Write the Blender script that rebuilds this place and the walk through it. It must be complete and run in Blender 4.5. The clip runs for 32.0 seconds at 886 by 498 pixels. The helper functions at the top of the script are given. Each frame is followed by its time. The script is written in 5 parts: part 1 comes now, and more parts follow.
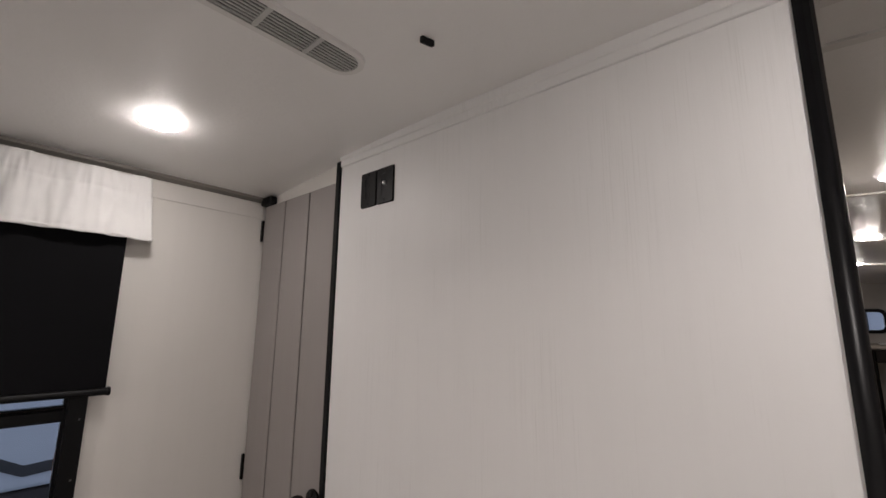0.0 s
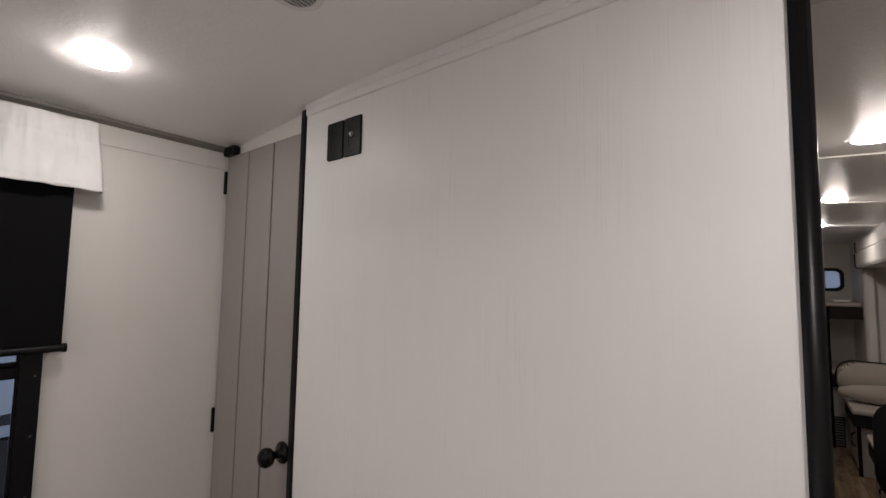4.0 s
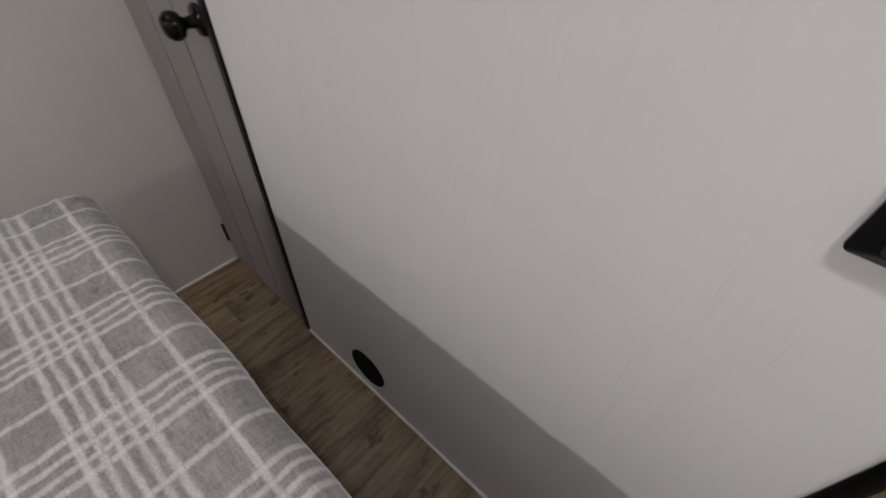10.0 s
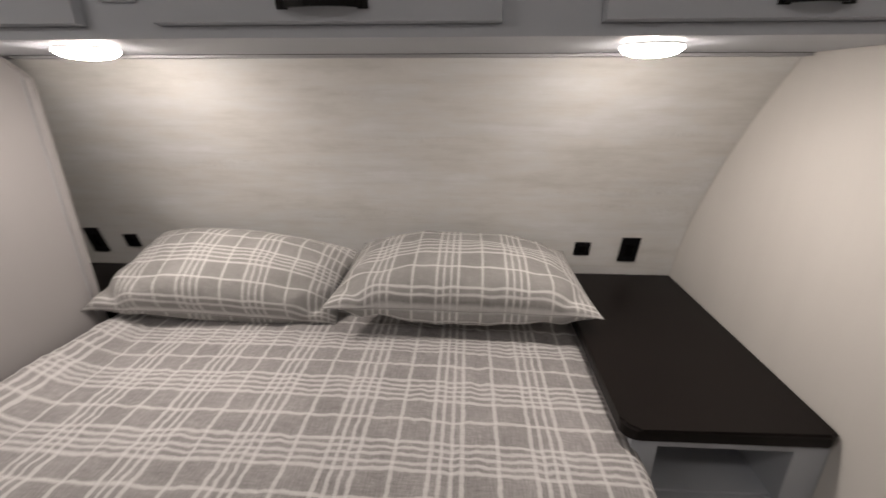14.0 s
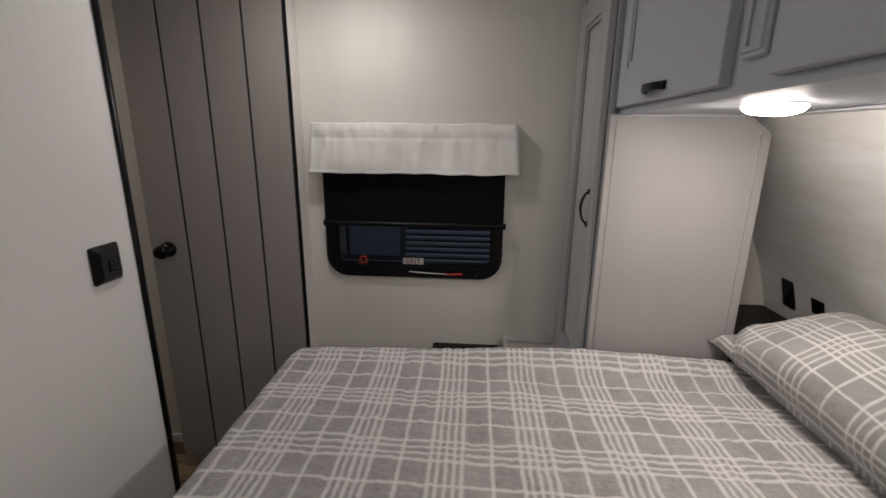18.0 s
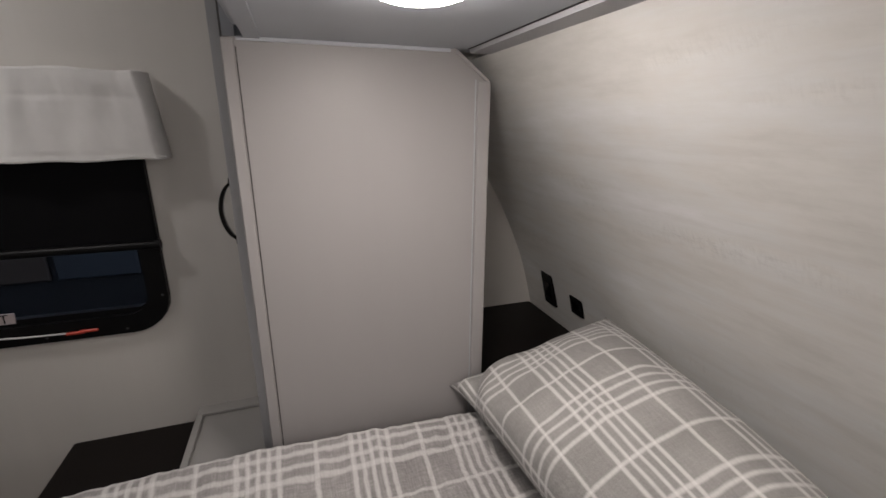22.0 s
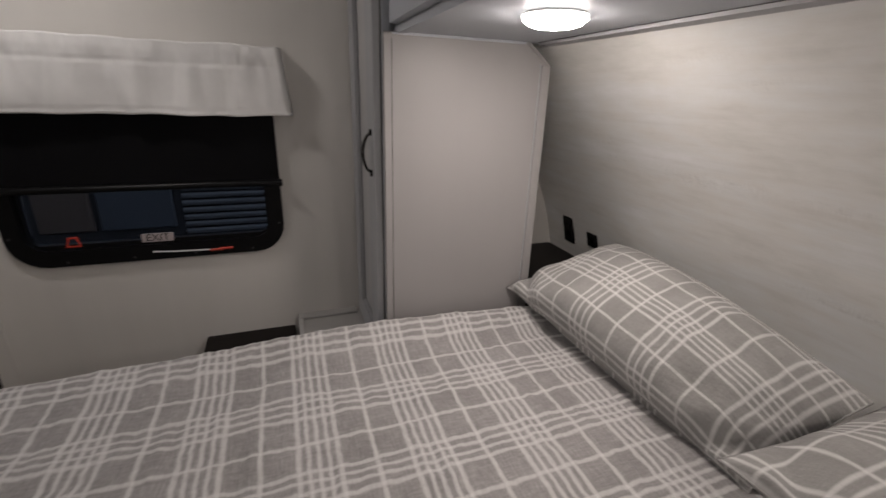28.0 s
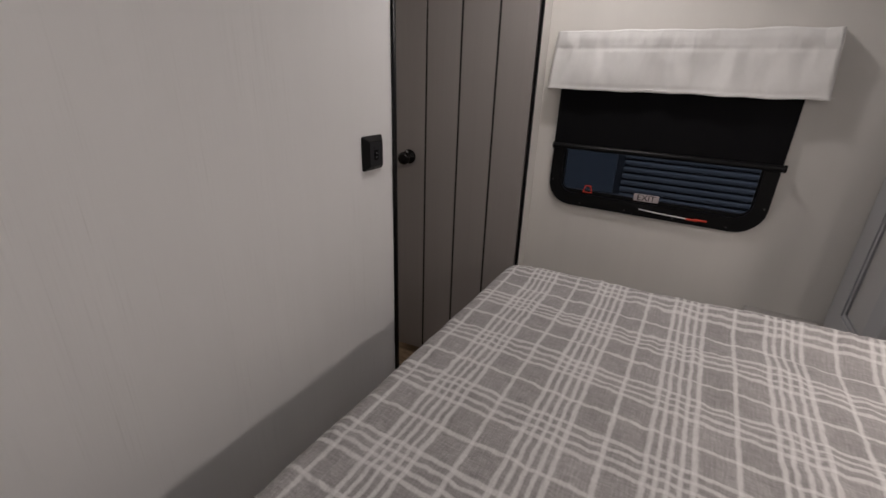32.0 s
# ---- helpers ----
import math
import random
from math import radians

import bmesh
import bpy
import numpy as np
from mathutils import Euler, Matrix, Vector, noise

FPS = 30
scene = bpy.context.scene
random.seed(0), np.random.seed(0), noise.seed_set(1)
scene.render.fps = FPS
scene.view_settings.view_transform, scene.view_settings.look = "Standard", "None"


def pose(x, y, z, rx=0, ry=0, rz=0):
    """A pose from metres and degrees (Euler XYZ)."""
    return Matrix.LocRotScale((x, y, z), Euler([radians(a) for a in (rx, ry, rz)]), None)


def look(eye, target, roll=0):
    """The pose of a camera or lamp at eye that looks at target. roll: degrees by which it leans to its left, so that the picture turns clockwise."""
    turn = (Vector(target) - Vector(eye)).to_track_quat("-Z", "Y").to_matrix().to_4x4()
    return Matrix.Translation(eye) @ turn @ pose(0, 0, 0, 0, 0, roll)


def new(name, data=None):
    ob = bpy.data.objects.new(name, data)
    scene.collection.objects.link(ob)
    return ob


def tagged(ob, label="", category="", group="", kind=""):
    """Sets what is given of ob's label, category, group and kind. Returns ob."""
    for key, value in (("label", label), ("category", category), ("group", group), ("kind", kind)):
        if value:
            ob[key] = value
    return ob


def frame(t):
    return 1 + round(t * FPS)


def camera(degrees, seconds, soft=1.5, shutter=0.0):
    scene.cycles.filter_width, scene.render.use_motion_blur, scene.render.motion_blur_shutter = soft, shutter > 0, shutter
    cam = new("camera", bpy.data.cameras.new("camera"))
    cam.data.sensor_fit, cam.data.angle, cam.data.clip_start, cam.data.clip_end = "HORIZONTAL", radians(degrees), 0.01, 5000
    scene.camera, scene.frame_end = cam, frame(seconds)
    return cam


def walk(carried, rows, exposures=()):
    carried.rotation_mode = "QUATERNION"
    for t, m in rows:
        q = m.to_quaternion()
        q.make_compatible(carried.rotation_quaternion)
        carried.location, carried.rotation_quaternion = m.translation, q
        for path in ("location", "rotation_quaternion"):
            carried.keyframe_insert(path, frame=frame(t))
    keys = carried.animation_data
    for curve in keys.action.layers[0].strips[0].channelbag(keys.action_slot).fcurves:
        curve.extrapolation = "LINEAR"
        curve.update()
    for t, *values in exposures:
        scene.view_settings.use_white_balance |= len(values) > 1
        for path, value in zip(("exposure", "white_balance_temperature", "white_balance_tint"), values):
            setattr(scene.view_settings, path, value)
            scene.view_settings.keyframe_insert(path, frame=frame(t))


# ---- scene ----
cam = camera(91.8, 32.0, shutter=0.35)
PATH = [
    (0, (0.012, 0.34, 1.546), (-1.272, 1.831, 1.904), 0.5),
    (0.5, (0.013, 0.348, 1.557), (-1.273, 1.849, 1.864), 0.8),
    (1, (0.018, 0.349, 1.547), (-1.258, 1.862, 1.837), 0.6),
    (1.5, (0.018, 0.358, 1.556), (-1.25, 1.885, 1.802), 0.6),
    (2, (0.023, 0.369, 1.561), (-1.243, 1.901, 1.783), 0.8),
    (2.5, (0.029, 0.379, 1.565), (-1.23, 1.92, 1.761), 0.8),
    (3, (0.03, 0.369, 1.549), (-1.213, 1.924, 1.746), 0.7),
    (3.5, (0.022, 0.379, 1.558), (-1.213, 1.943, 1.726), 0.9),
    (5.5, (-0.003, 0.385, 1.53), (-1.203, 1.983, 1.61), 0.7),
    (6, (-0.01, 0.41, 1.486), (-1.21, 2.005, 1.366), 0.5),
    (6.5, (-0.001, 0.461, 1.452), (-1.175, 2.024, 1.027), 0.2),
    (7, (0.006, 0.502, 1.401), (-1.125, 1.998, 0.707), 0.6),
    (7.5, (-0.006, 0.549, 1.356), (-1.058, 1.95, 0.392), 0.6),
    (8, (-0.015, 0.625, 1.306), (-0.965, 1.895, 0.088), 0.7),
    (8.5, (-0.029, 0.664, 1.289), (-0.893, 1.827, -0.089), 0.8),
    (9, (-0.098, 0.721, 1.299), (-0.921, 1.843, -0.138), 0.6),
    (9.5, (-0.179, 0.762, 1.325), (-0.993, 1.881, -0.12), 1.5),
    (10, (-0.182, 0.755, 1.358), (-1.075, 1.833, -0.071), 3.1),
    (10.5, (-0.233, 0.71, 1.407), (-1.462, 1.618, 0.116), 2.0),
    (11, (-0.297, 0.668, 1.44), (-1.933, 1.138, 0.389), 0.8),
    (11.5, (-0.405, 0.655, 1.488), (-2.19, 0.507, 0.597), 0.6),
    (12, (-0.622, 0.586, 1.484), (-2.309, -0.091, 0.65), -0.0),
    (12.2, (-0.635, 0.564, 1.49), (-2.237, -0.305, 0.668), 0.1),
    (12.5, (-0.617, 0.559, 1.519), (-2.03, -0.599, 0.704), -0.7),
    (13, (-0.721, 0.534, 1.512), (-1.696, -1.044, 0.765), -0.3),
    (13.5, (-0.747, 0.516, 1.527), (-1.179, -1.297, 0.801), -0.3),
    (14, (-0.854, 0.507, 1.501), (-0.75, -1.364, 0.801), -0.0),
    (14.5, (-0.904, 0.5, 1.532), (-0.223, -1.247, 0.835), 0.7),
    (15, (-0.909, 0.496, 1.529), (0.153, -1.056, 0.846), 0.6),
    (15.5, (-1.072, 0.427, 1.532), (0.414, -0.71, 0.826), -0.5),
    (17.5, (-1.044, 0.353, 1.536), (0.878, 0.442, 0.99), 0.2),
    (18, (-1.04, 0.203, 1.503), (0.893, 0.34, 1.006), 0.6),
    (18.5, (-1.015, 0.028, 1.477), (0.928, 0.167, 1.021), 0.8),
    (19, (-0.973, -0.05, 1.475), (0.982, 0.025, 1.059), 0.9),
    (19.5, (-0.942, -0.075, 1.455), (1.019, -0.137, 1.069), 1.0),
    (20, (-0.86, -0.158, 1.439), (1.097, -0.332, 1.061), 0.8),
    (20.5, (-0.759, -0.196, 1.415), (1.189, -0.467, 1.05), 0.4),
    (21, (-0.661, -0.232, 1.435), (1.26, -0.583, 1.002), 0.1),
    (21.5, (-0.559, -0.251, 1.442), (1.318, -0.739, 0.951), 0.2),
    (22, (-0.51, -0.269, 1.451), (1.308, -0.883, 0.887), 0.2),
    (22.5, (-0.499, -0.276, 1.468), (1.267, -0.995, 0.865), 0.1),
    (23, (-0.494, -0.274, 1.471), (1.235, -1.056, 0.841), -0.1),
    (23.5, (-0.496, -0.264, 1.48), (1.204, -1.083, 0.821), -0.1),
    (24, (-0.5, -0.248, 1.475), (1.18, -1.1, 0.802), 0.0),
    (24.5, (-0.506, -0.235, 1.48), (1.159, -1.107, 0.796), 0.2),
    (26.5, (-0.56, -0.201, 1.466), (1.067, -1.139, 0.777), 0.9),
    (27, (-0.624, -0.132, 1.449), (1.009, -1.079, 0.788), 0.8),
    (27.5, (-0.712, -0.035, 1.442), (0.965, -0.908, 0.789), 1.6),
    (28, (-0.791, 0.058, 1.448), (0.97, -0.601, 0.766), 1.9),
    (28.5, (-0.833, 0.132, 1.44), (1.0, -0.286, 0.76), 1.5),
    (29, (-0.862, 0.17, 1.453), (1.004, 0.027, 0.748), 1.6),
    (29.5, (-0.907, 0.179, 1.454), (0.952, 0.359, 0.74), 1.6),
    (30, (-0.936, 0.187, 1.459), (0.867, 0.652, 0.727), 1.2),
    (30.5, (-0.989, 0.233, 1.461), (0.755, 0.861, 0.708), 1.5),
    (31, (-1.006, 0.275, 1.432), (0.684, 1.021, 0.666), 1.8),
    (31.5, (-1.028, 0.295, 1.413), (0.623, 1.119, 0.641), 2.2),
    (32, (-1.032, 0.319, 1.406), (0.57, 1.248, 0.649), 1.9),
]
walk(cam, [(t, look(eye, target, roll)) for t, eye, target, roll in PATH], [
    (0, 0.97, 6400, 16), (3, 0.97, 6400, 16), (6, 0.94, 6400, 15), (8, 1.06, 6050, 12), (9, 1.26, 6000, 12), (10, 1.05, 6000, 12), (11, 0.66, 6600, 15), (12.3, 0.95, 6400, 14),
    (13, 0.73, 6500, 15), (15, 0.57, 6400, 14), (17.5, 0.48, 6350, 14), (20, 0.44, 6300, 14), (21, 0.35, 6300, 14), (22, 0.16, 6250, 14), (23, 0.2, 6250, 14), (27, 0.19, 6300, 15), (28, 0.17, 6350, 15), (29, 0.56, 6300, 16),
    (30, 0.56, 6300, 16), (32, 0.6, 6300, 16)])

# ---------- world: dim cool light outside the trailer ----------
world = bpy.data.worlds.new("world")
scene.world = world
world.use_nodes = True
wn = world.node_tree.nodes
wn["Background"].inputs[0].default_value = (0.67, 0.77, 0.95, 1)
wn["Background"].inputs[1].default_value = 0.75

LAMP_BED, LAMP_CAB, LAMP_HALL = 40.0, 103.0, 66.0
LAMP_COLOUR = (1.0, 0.94, 0.86, 1)
LAMP_WARM = (1.0, 0.9, 0.79, 1)

# ---------- materials ----------
def shader(name, colour, rough=0.5, metal=0.0, spec=0.5):
    m = bpy.data.materials.new(name)
    m.use_nodes = True
    b = m.node_tree.nodes["Principled BSDF"]
    b.inputs["Base Color"].default_value = (*colour, 1)
    b.inputs["Roughness"].default_value = rough
    b.inputs["Metallic"].default_value = metal
    b.inputs["Specular IOR Level"].default_value = spec
    return m, m.node_tree.nodes, m.node_tree.links, b


def coords(n, l, scale, kind="Object", shift=False):
    """Texture coordinates stretched by scale; shift moves them from piece to piece."""
    tc, mp = n.new("ShaderNodeTexCoord"), n.new("ShaderNodeMapping")
    mp.inputs["Scale"].default_value = scale
    l.new(tc.outputs[kind], mp.inputs["Vector"])
    if shift:
        info, mul = n.new("ShaderNodeObjectInfo"), n.new("ShaderNodeVectorMath")
        mul.operation = "SCALE"
        mul.inputs[0].default_value = (31.0, 17.0, 7.0)
        l.new(info.outputs["Random"], mul.inputs["Scale"])
        l.new(mul.outputs[0], mp.inputs["Location"])
    return mp.outputs[0]


def noise_tex(n, l, vec, scale, detail=4.0, rough=0.55):
    t = n.new("ShaderNodeTexNoise")
    t.inputs["Scale"].default_value, t.inputs["Detail"].default_value, t.inputs["Roughness"].default_value = scale, detail, rough
    l.new(vec, t.inputs["Vector"])
    return t.outputs["Fac"]


def ramp(n, l, fac, stops):
    r = n.new("ShaderNodeValToRGB")
    e = r.color_ramp.elements
    while len(e) < len(stops):
        e.new(0.5)
    for k, (p, c) in enumerate(stops):
        e[k].position, e[k].color = p, (*c, 1)
    l.new(fac, r.inputs[0])
    return r.outputs[0]


def blend(n, l, a, b, fac, mode="MIX"):
    m = n.new("ShaderNodeMix")
    m.data_type, m.blend_type = "RGBA", mode
    for socket, v in ((m.inputs[6], a), (m.inputs[7], b), (m.inputs[0], fac)):
        if isinstance(v, (int, float, tuple)):
            socket.default_value = (*v, 1) if isinstance(v, tuple) else v
        else:
            l.new(v, socket)
    return m.outputs[2]


def bump(n, l, bsdf, height, strength, distance=0.002):
    k = n.new("ShaderNodeBump")
    k.inputs["Strength"].default_value, k.inputs["Distance"].default_value = strength, distance
    l.new(height, k.inputs["Height"])
    l.new(k.outputs[0], bsdf.inputs["Normal"])


def rough_from(n, l, bsdf, fac, lo, hi):
    r = n.new("ShaderNodeMapRange")
    r.inputs["To Min"].default_value, r.inputs["To Max"].default_value = lo, hi
    l.new(fac, r.inputs["Value"])
    l.new(r.outputs[0], bsdf.inputs["Roughness"])


def scaled(c, k):
    return tuple(v * k for v in c)


def make_mottled(name, colour, rough=0.5, spread=0.06, coarse=3.0, fine=90.0, relief=0.05, metal=0.0, spec=0.5, kind="Object"):
    """A plain painted or moulded surface with slight unevenness at two scales."""
    m, n, l, b = shader(name, colour, rough, metal, spec)
    v = coords(n, l, (1, 1, 1), kind)
    big, small = noise_tex(n, l, v, coarse, 3), noise_tex(n, l, v, fine, 3)
    c = ramp(n, l, big, [(0.3, scaled(colour, 1 - spread)), (0.7, scaled(colour, 1 + spread))])
    c = blend(n, l, c, scaled(colour, 1 - 1.5 * spread), small, "MIX") if spread > 0.1 else c
    l.new(c, b.inputs["Base Color"])
    rough_from(n, l, b, big, max(0.05, rough - 0.06), min(1, rough + 0.06))
    bump(n, l, b, small, relief, 0.001)
    return m


def make_streaked(name, colour, stretch, rough=0.45, spread=0.06, relief=0.12, dark=None, spec=0.4):
    """Printed wall panel with fine streaks along one axis and faint broad bands."""
    m, n, l, b = shader(name, colour, rough, 0, spec)
    v = coords(n, l, stretch)
    fine, broad = noise_tex(n, l, v, 1.0, 6, 0.65), noise_tex(n, l, coords(n, l, scaled(stretch, 0.16)), 1.0, 4)
    c = ramp(n, l, fine, [(0.32, scaled(colour, 1 - spread)), (0.5, colour), (0.72, scaled(colour, 1 + spread * 0.6))])
    c2 = ramp(n, l, broad, [(0.3, dark or scaled(colour, 0.97)), (0.62, scaled(colour, 1.04))])
    l.new(blend(n, l, c, c2, 0.45), b.inputs["Base Color"])
    rough_from(n, l, b, fine, rough - 0.05, rough + 0.08)
    bump(n, l, b, fine, relief, 0.0012)
    return m


def make_panel():
    """White printed panel: almost plain, with scattered fine upright streaks that come and go."""
    colour = (0.82, 0.815, 0.81)
    m, n, l, b = shader("white_wood_panel", colour, 0.42, 0, 0.4)
    fine = noise_tex(n, l, coords(n, l, (330, 330, 3.2)), 1.0, 5, 0.7)
    broad = noise_tex(n, l, coords(n, l, (26, 26, 0.9)), 1.0, 4)
    where = noise_tex(n, l, coords(n, l, (7.5, 7.5, 2.2)), 1.0, 5, 0.7)
    c = ramp(n, l, broad, [(0.3, scaled(colour, 0.992)), (0.7, scaled(colour, 1.008))])
    marks = ramp(n, l, fine, [(0.32, (0.87, 0.865, 0.855)), (0.44, (0.99, 0.99, 0.99)), (0.6, (1.01, 1.01, 1.01))])
    c = blend(n, l, c, blend(n, l, c, marks, 1.0, "MULTIPLY"), ramp(n, l, where, [(0.46, (0.0, 0.0, 0.0)), (0.62, (0.9, 0.9, 0.9))]))
    l.new(c, b.inputs["Base Color"])
    rough_from(n, l, b, fine, 0.38, 0.5)
    bump(n, l, b, fine, 0.06, 0.001)
    return m


def make_floor_wood():
    m, n, l, b = shader("vinyl_oak", (0.2, 0.15, 0.1), 0.42, 0, 0.4)
    v = coords(n, l, (9, 1.1, 9), shift=True)
    grain = noise_tex(n, l, v, 3.2, 8, 0.62)
    fibre = noise_tex(n, l, coords(n, l, (160, 4, 160), shift=True), 1.0, 4)
    blot = noise_tex(n, l, coords(n, l, (5, 2.2, 5), shift=True), 2.2, 5, 0.7)
    c = ramp(n, l, grain, [(0.3, (0.1, 0.068, 0.041)), (0.46, (0.22, 0.16, 0.101)), (0.6, (0.305, 0.232, 0.155)), (0.78, (0.385, 0.305, 0.213))])
    c = blend(n, l, c, ramp(n, l, blot, [(0.5, (1, 1, 1)), (0.64, (0.5, 0.43, 0.36))]), 0.7, "MULTIPLY")
    spots = noise_tex(n, l, coords(n, l, (26, 13, 26), shift=True), 1.0, 2, 0.5)
    c = blend(n, l, c, ramp(n, l, spots, [(0.62, (1, 1, 1)), (0.72, (0.36, 0.29, 0.22))]), 0.9, "MULTIPLY")
    c = blend(n, l, c, ramp(n, l, fibre, [(0.3, (0.78, 0.76, 0.74)), (0.7, (1.12, 1.1, 1.08))]), 0.6, "MULTIPLY")
    info = n.new("ShaderNodeObjectInfo")
    tone = ramp(n, l, info.outputs["Random"], [(0, (0.8, 0.79, 0.78)), (1, (1.15, 1.12, 1.08))])
    l.new(blend(n, l, c, tone, 1.0, "MULTIPLY"), b.inputs["Base Color"])
    rough_from(n, l, b, grain, 0.34, 0.55)
    bump(n, l, b, fibre, 0.2, 0.0015)
    return m


def make_headboard():
    """Whitewashed boards: soft cloudy tones along the length, long faint streaks, and worn places full of short saw marks across it."""
    m, n, l, b = shader("whitewashed_wood", (0.5, 0.48, 0.45), 0.5, 0, 0.35)
    cloud = noise_tex(n, l, coords(n, l, (1.6, 4.6, 4.6)), 2.2, 6, 0.65)
    grain = noise_tex(n, l, coords(n, l, (2.4, 26, 26)), 1.6, 5, 0.6)
    fibre = noise_tex(n, l, coords(n, l, (16, 150, 150)), 1.0, 4, 0.6)
    wear = noise_tex(n, l, coords(n, l, (0.8, 5.5, 5.5)), 1.9, 5, 0.65)
    saw = noise_tex(n, l, coords(n, l, (260, 48, 48)), 1.0, 4, 0.7)
    pits = noise_tex(n, l, coords(n, l, (55, 170, 170)), 1.0, 3, 0.6)
    c = ramp(n, l, cloud, [(0.3, (0.68, 0.675, 0.645)), (0.44, (0.76, 0.75, 0.725)), (0.56, (0.775, 0.78, 0.77)), (0.72, (0.84, 0.84, 0.85))])
    c = blend(n, l, c, ramp(n, l, grain, [(0.32, (0.935, 0.93, 0.922)), (0.48, (1.0, 1.0, 1.0)), (0.72, (1.04, 1.04, 1.04))]), 0.8, "MULTIPLY")
    c = blend(n, l, c, ramp(n, l, fibre, [(0.35, (0.975, 0.972, 0.968)), (0.7, (1.015, 1.015, 1.015))]), 0.5, "MULTIPLY")
    patch = ramp(n, l, wear, [(0.55, (0, 0, 0)), (0.72, (1, 1, 1))])
    flecks = ramp(n, l, saw, [(0.36, (0.87, 0.867, 0.863)), (0.5, (1, 1, 1)), (0.66, (1.04, 1.04, 1.04))])
    flecks = blend(n, l, flecks, ramp(n, l, pits, [(0.34, (0.87, 0.867, 0.864)), (0.46, (1, 1, 1))]), 1.0, "MULTIPLY")
    c = blend(n, l, c, blend(n, l, c, flecks, 1.0, "MULTIPLY"), patch)
    l.new(c, b.inputs["Base Color"])
    rough_from(n, l, b, grain, 0.42, 0.6)
    bump(n, l, b, saw, 0.05, 0.001)
    return m


def make_ceiling():
    m, n, l, b = shader("ceiling_vinyl", (0.72, 0.71, 0.69), 0.34, 0, 0.45)
    v = coords(n, l, (1, 1, 1))
    grit, lumps, big = noise_tex(n, l, v, 85, 5, 0.65), noise_tex(n, l, v, 13, 3), noise_tex(n, l, v, 1.4, 3)
    c = ramp(n, l, big, [(0.3, (0.83, 0.822, 0.808)), (0.7, (0.88, 0.872, 0.858))])
    l.new(c, b.inputs["Base Color"])
    add = n.new("ShaderNodeMath")
    add.operation = "ADD"
    l.new(grit, add.inputs[0]), l.new(lumps, add.inputs[1])
    bump(n, l, b, add.outputs[0], 0.27, 0.004)
    rough_from(n, l, b, big, 0.25, 0.36)
    return m


PITCH_U, PITCH_V, LINE_U, LINE_V = 0.2, 0.202, 0.094, 0.147


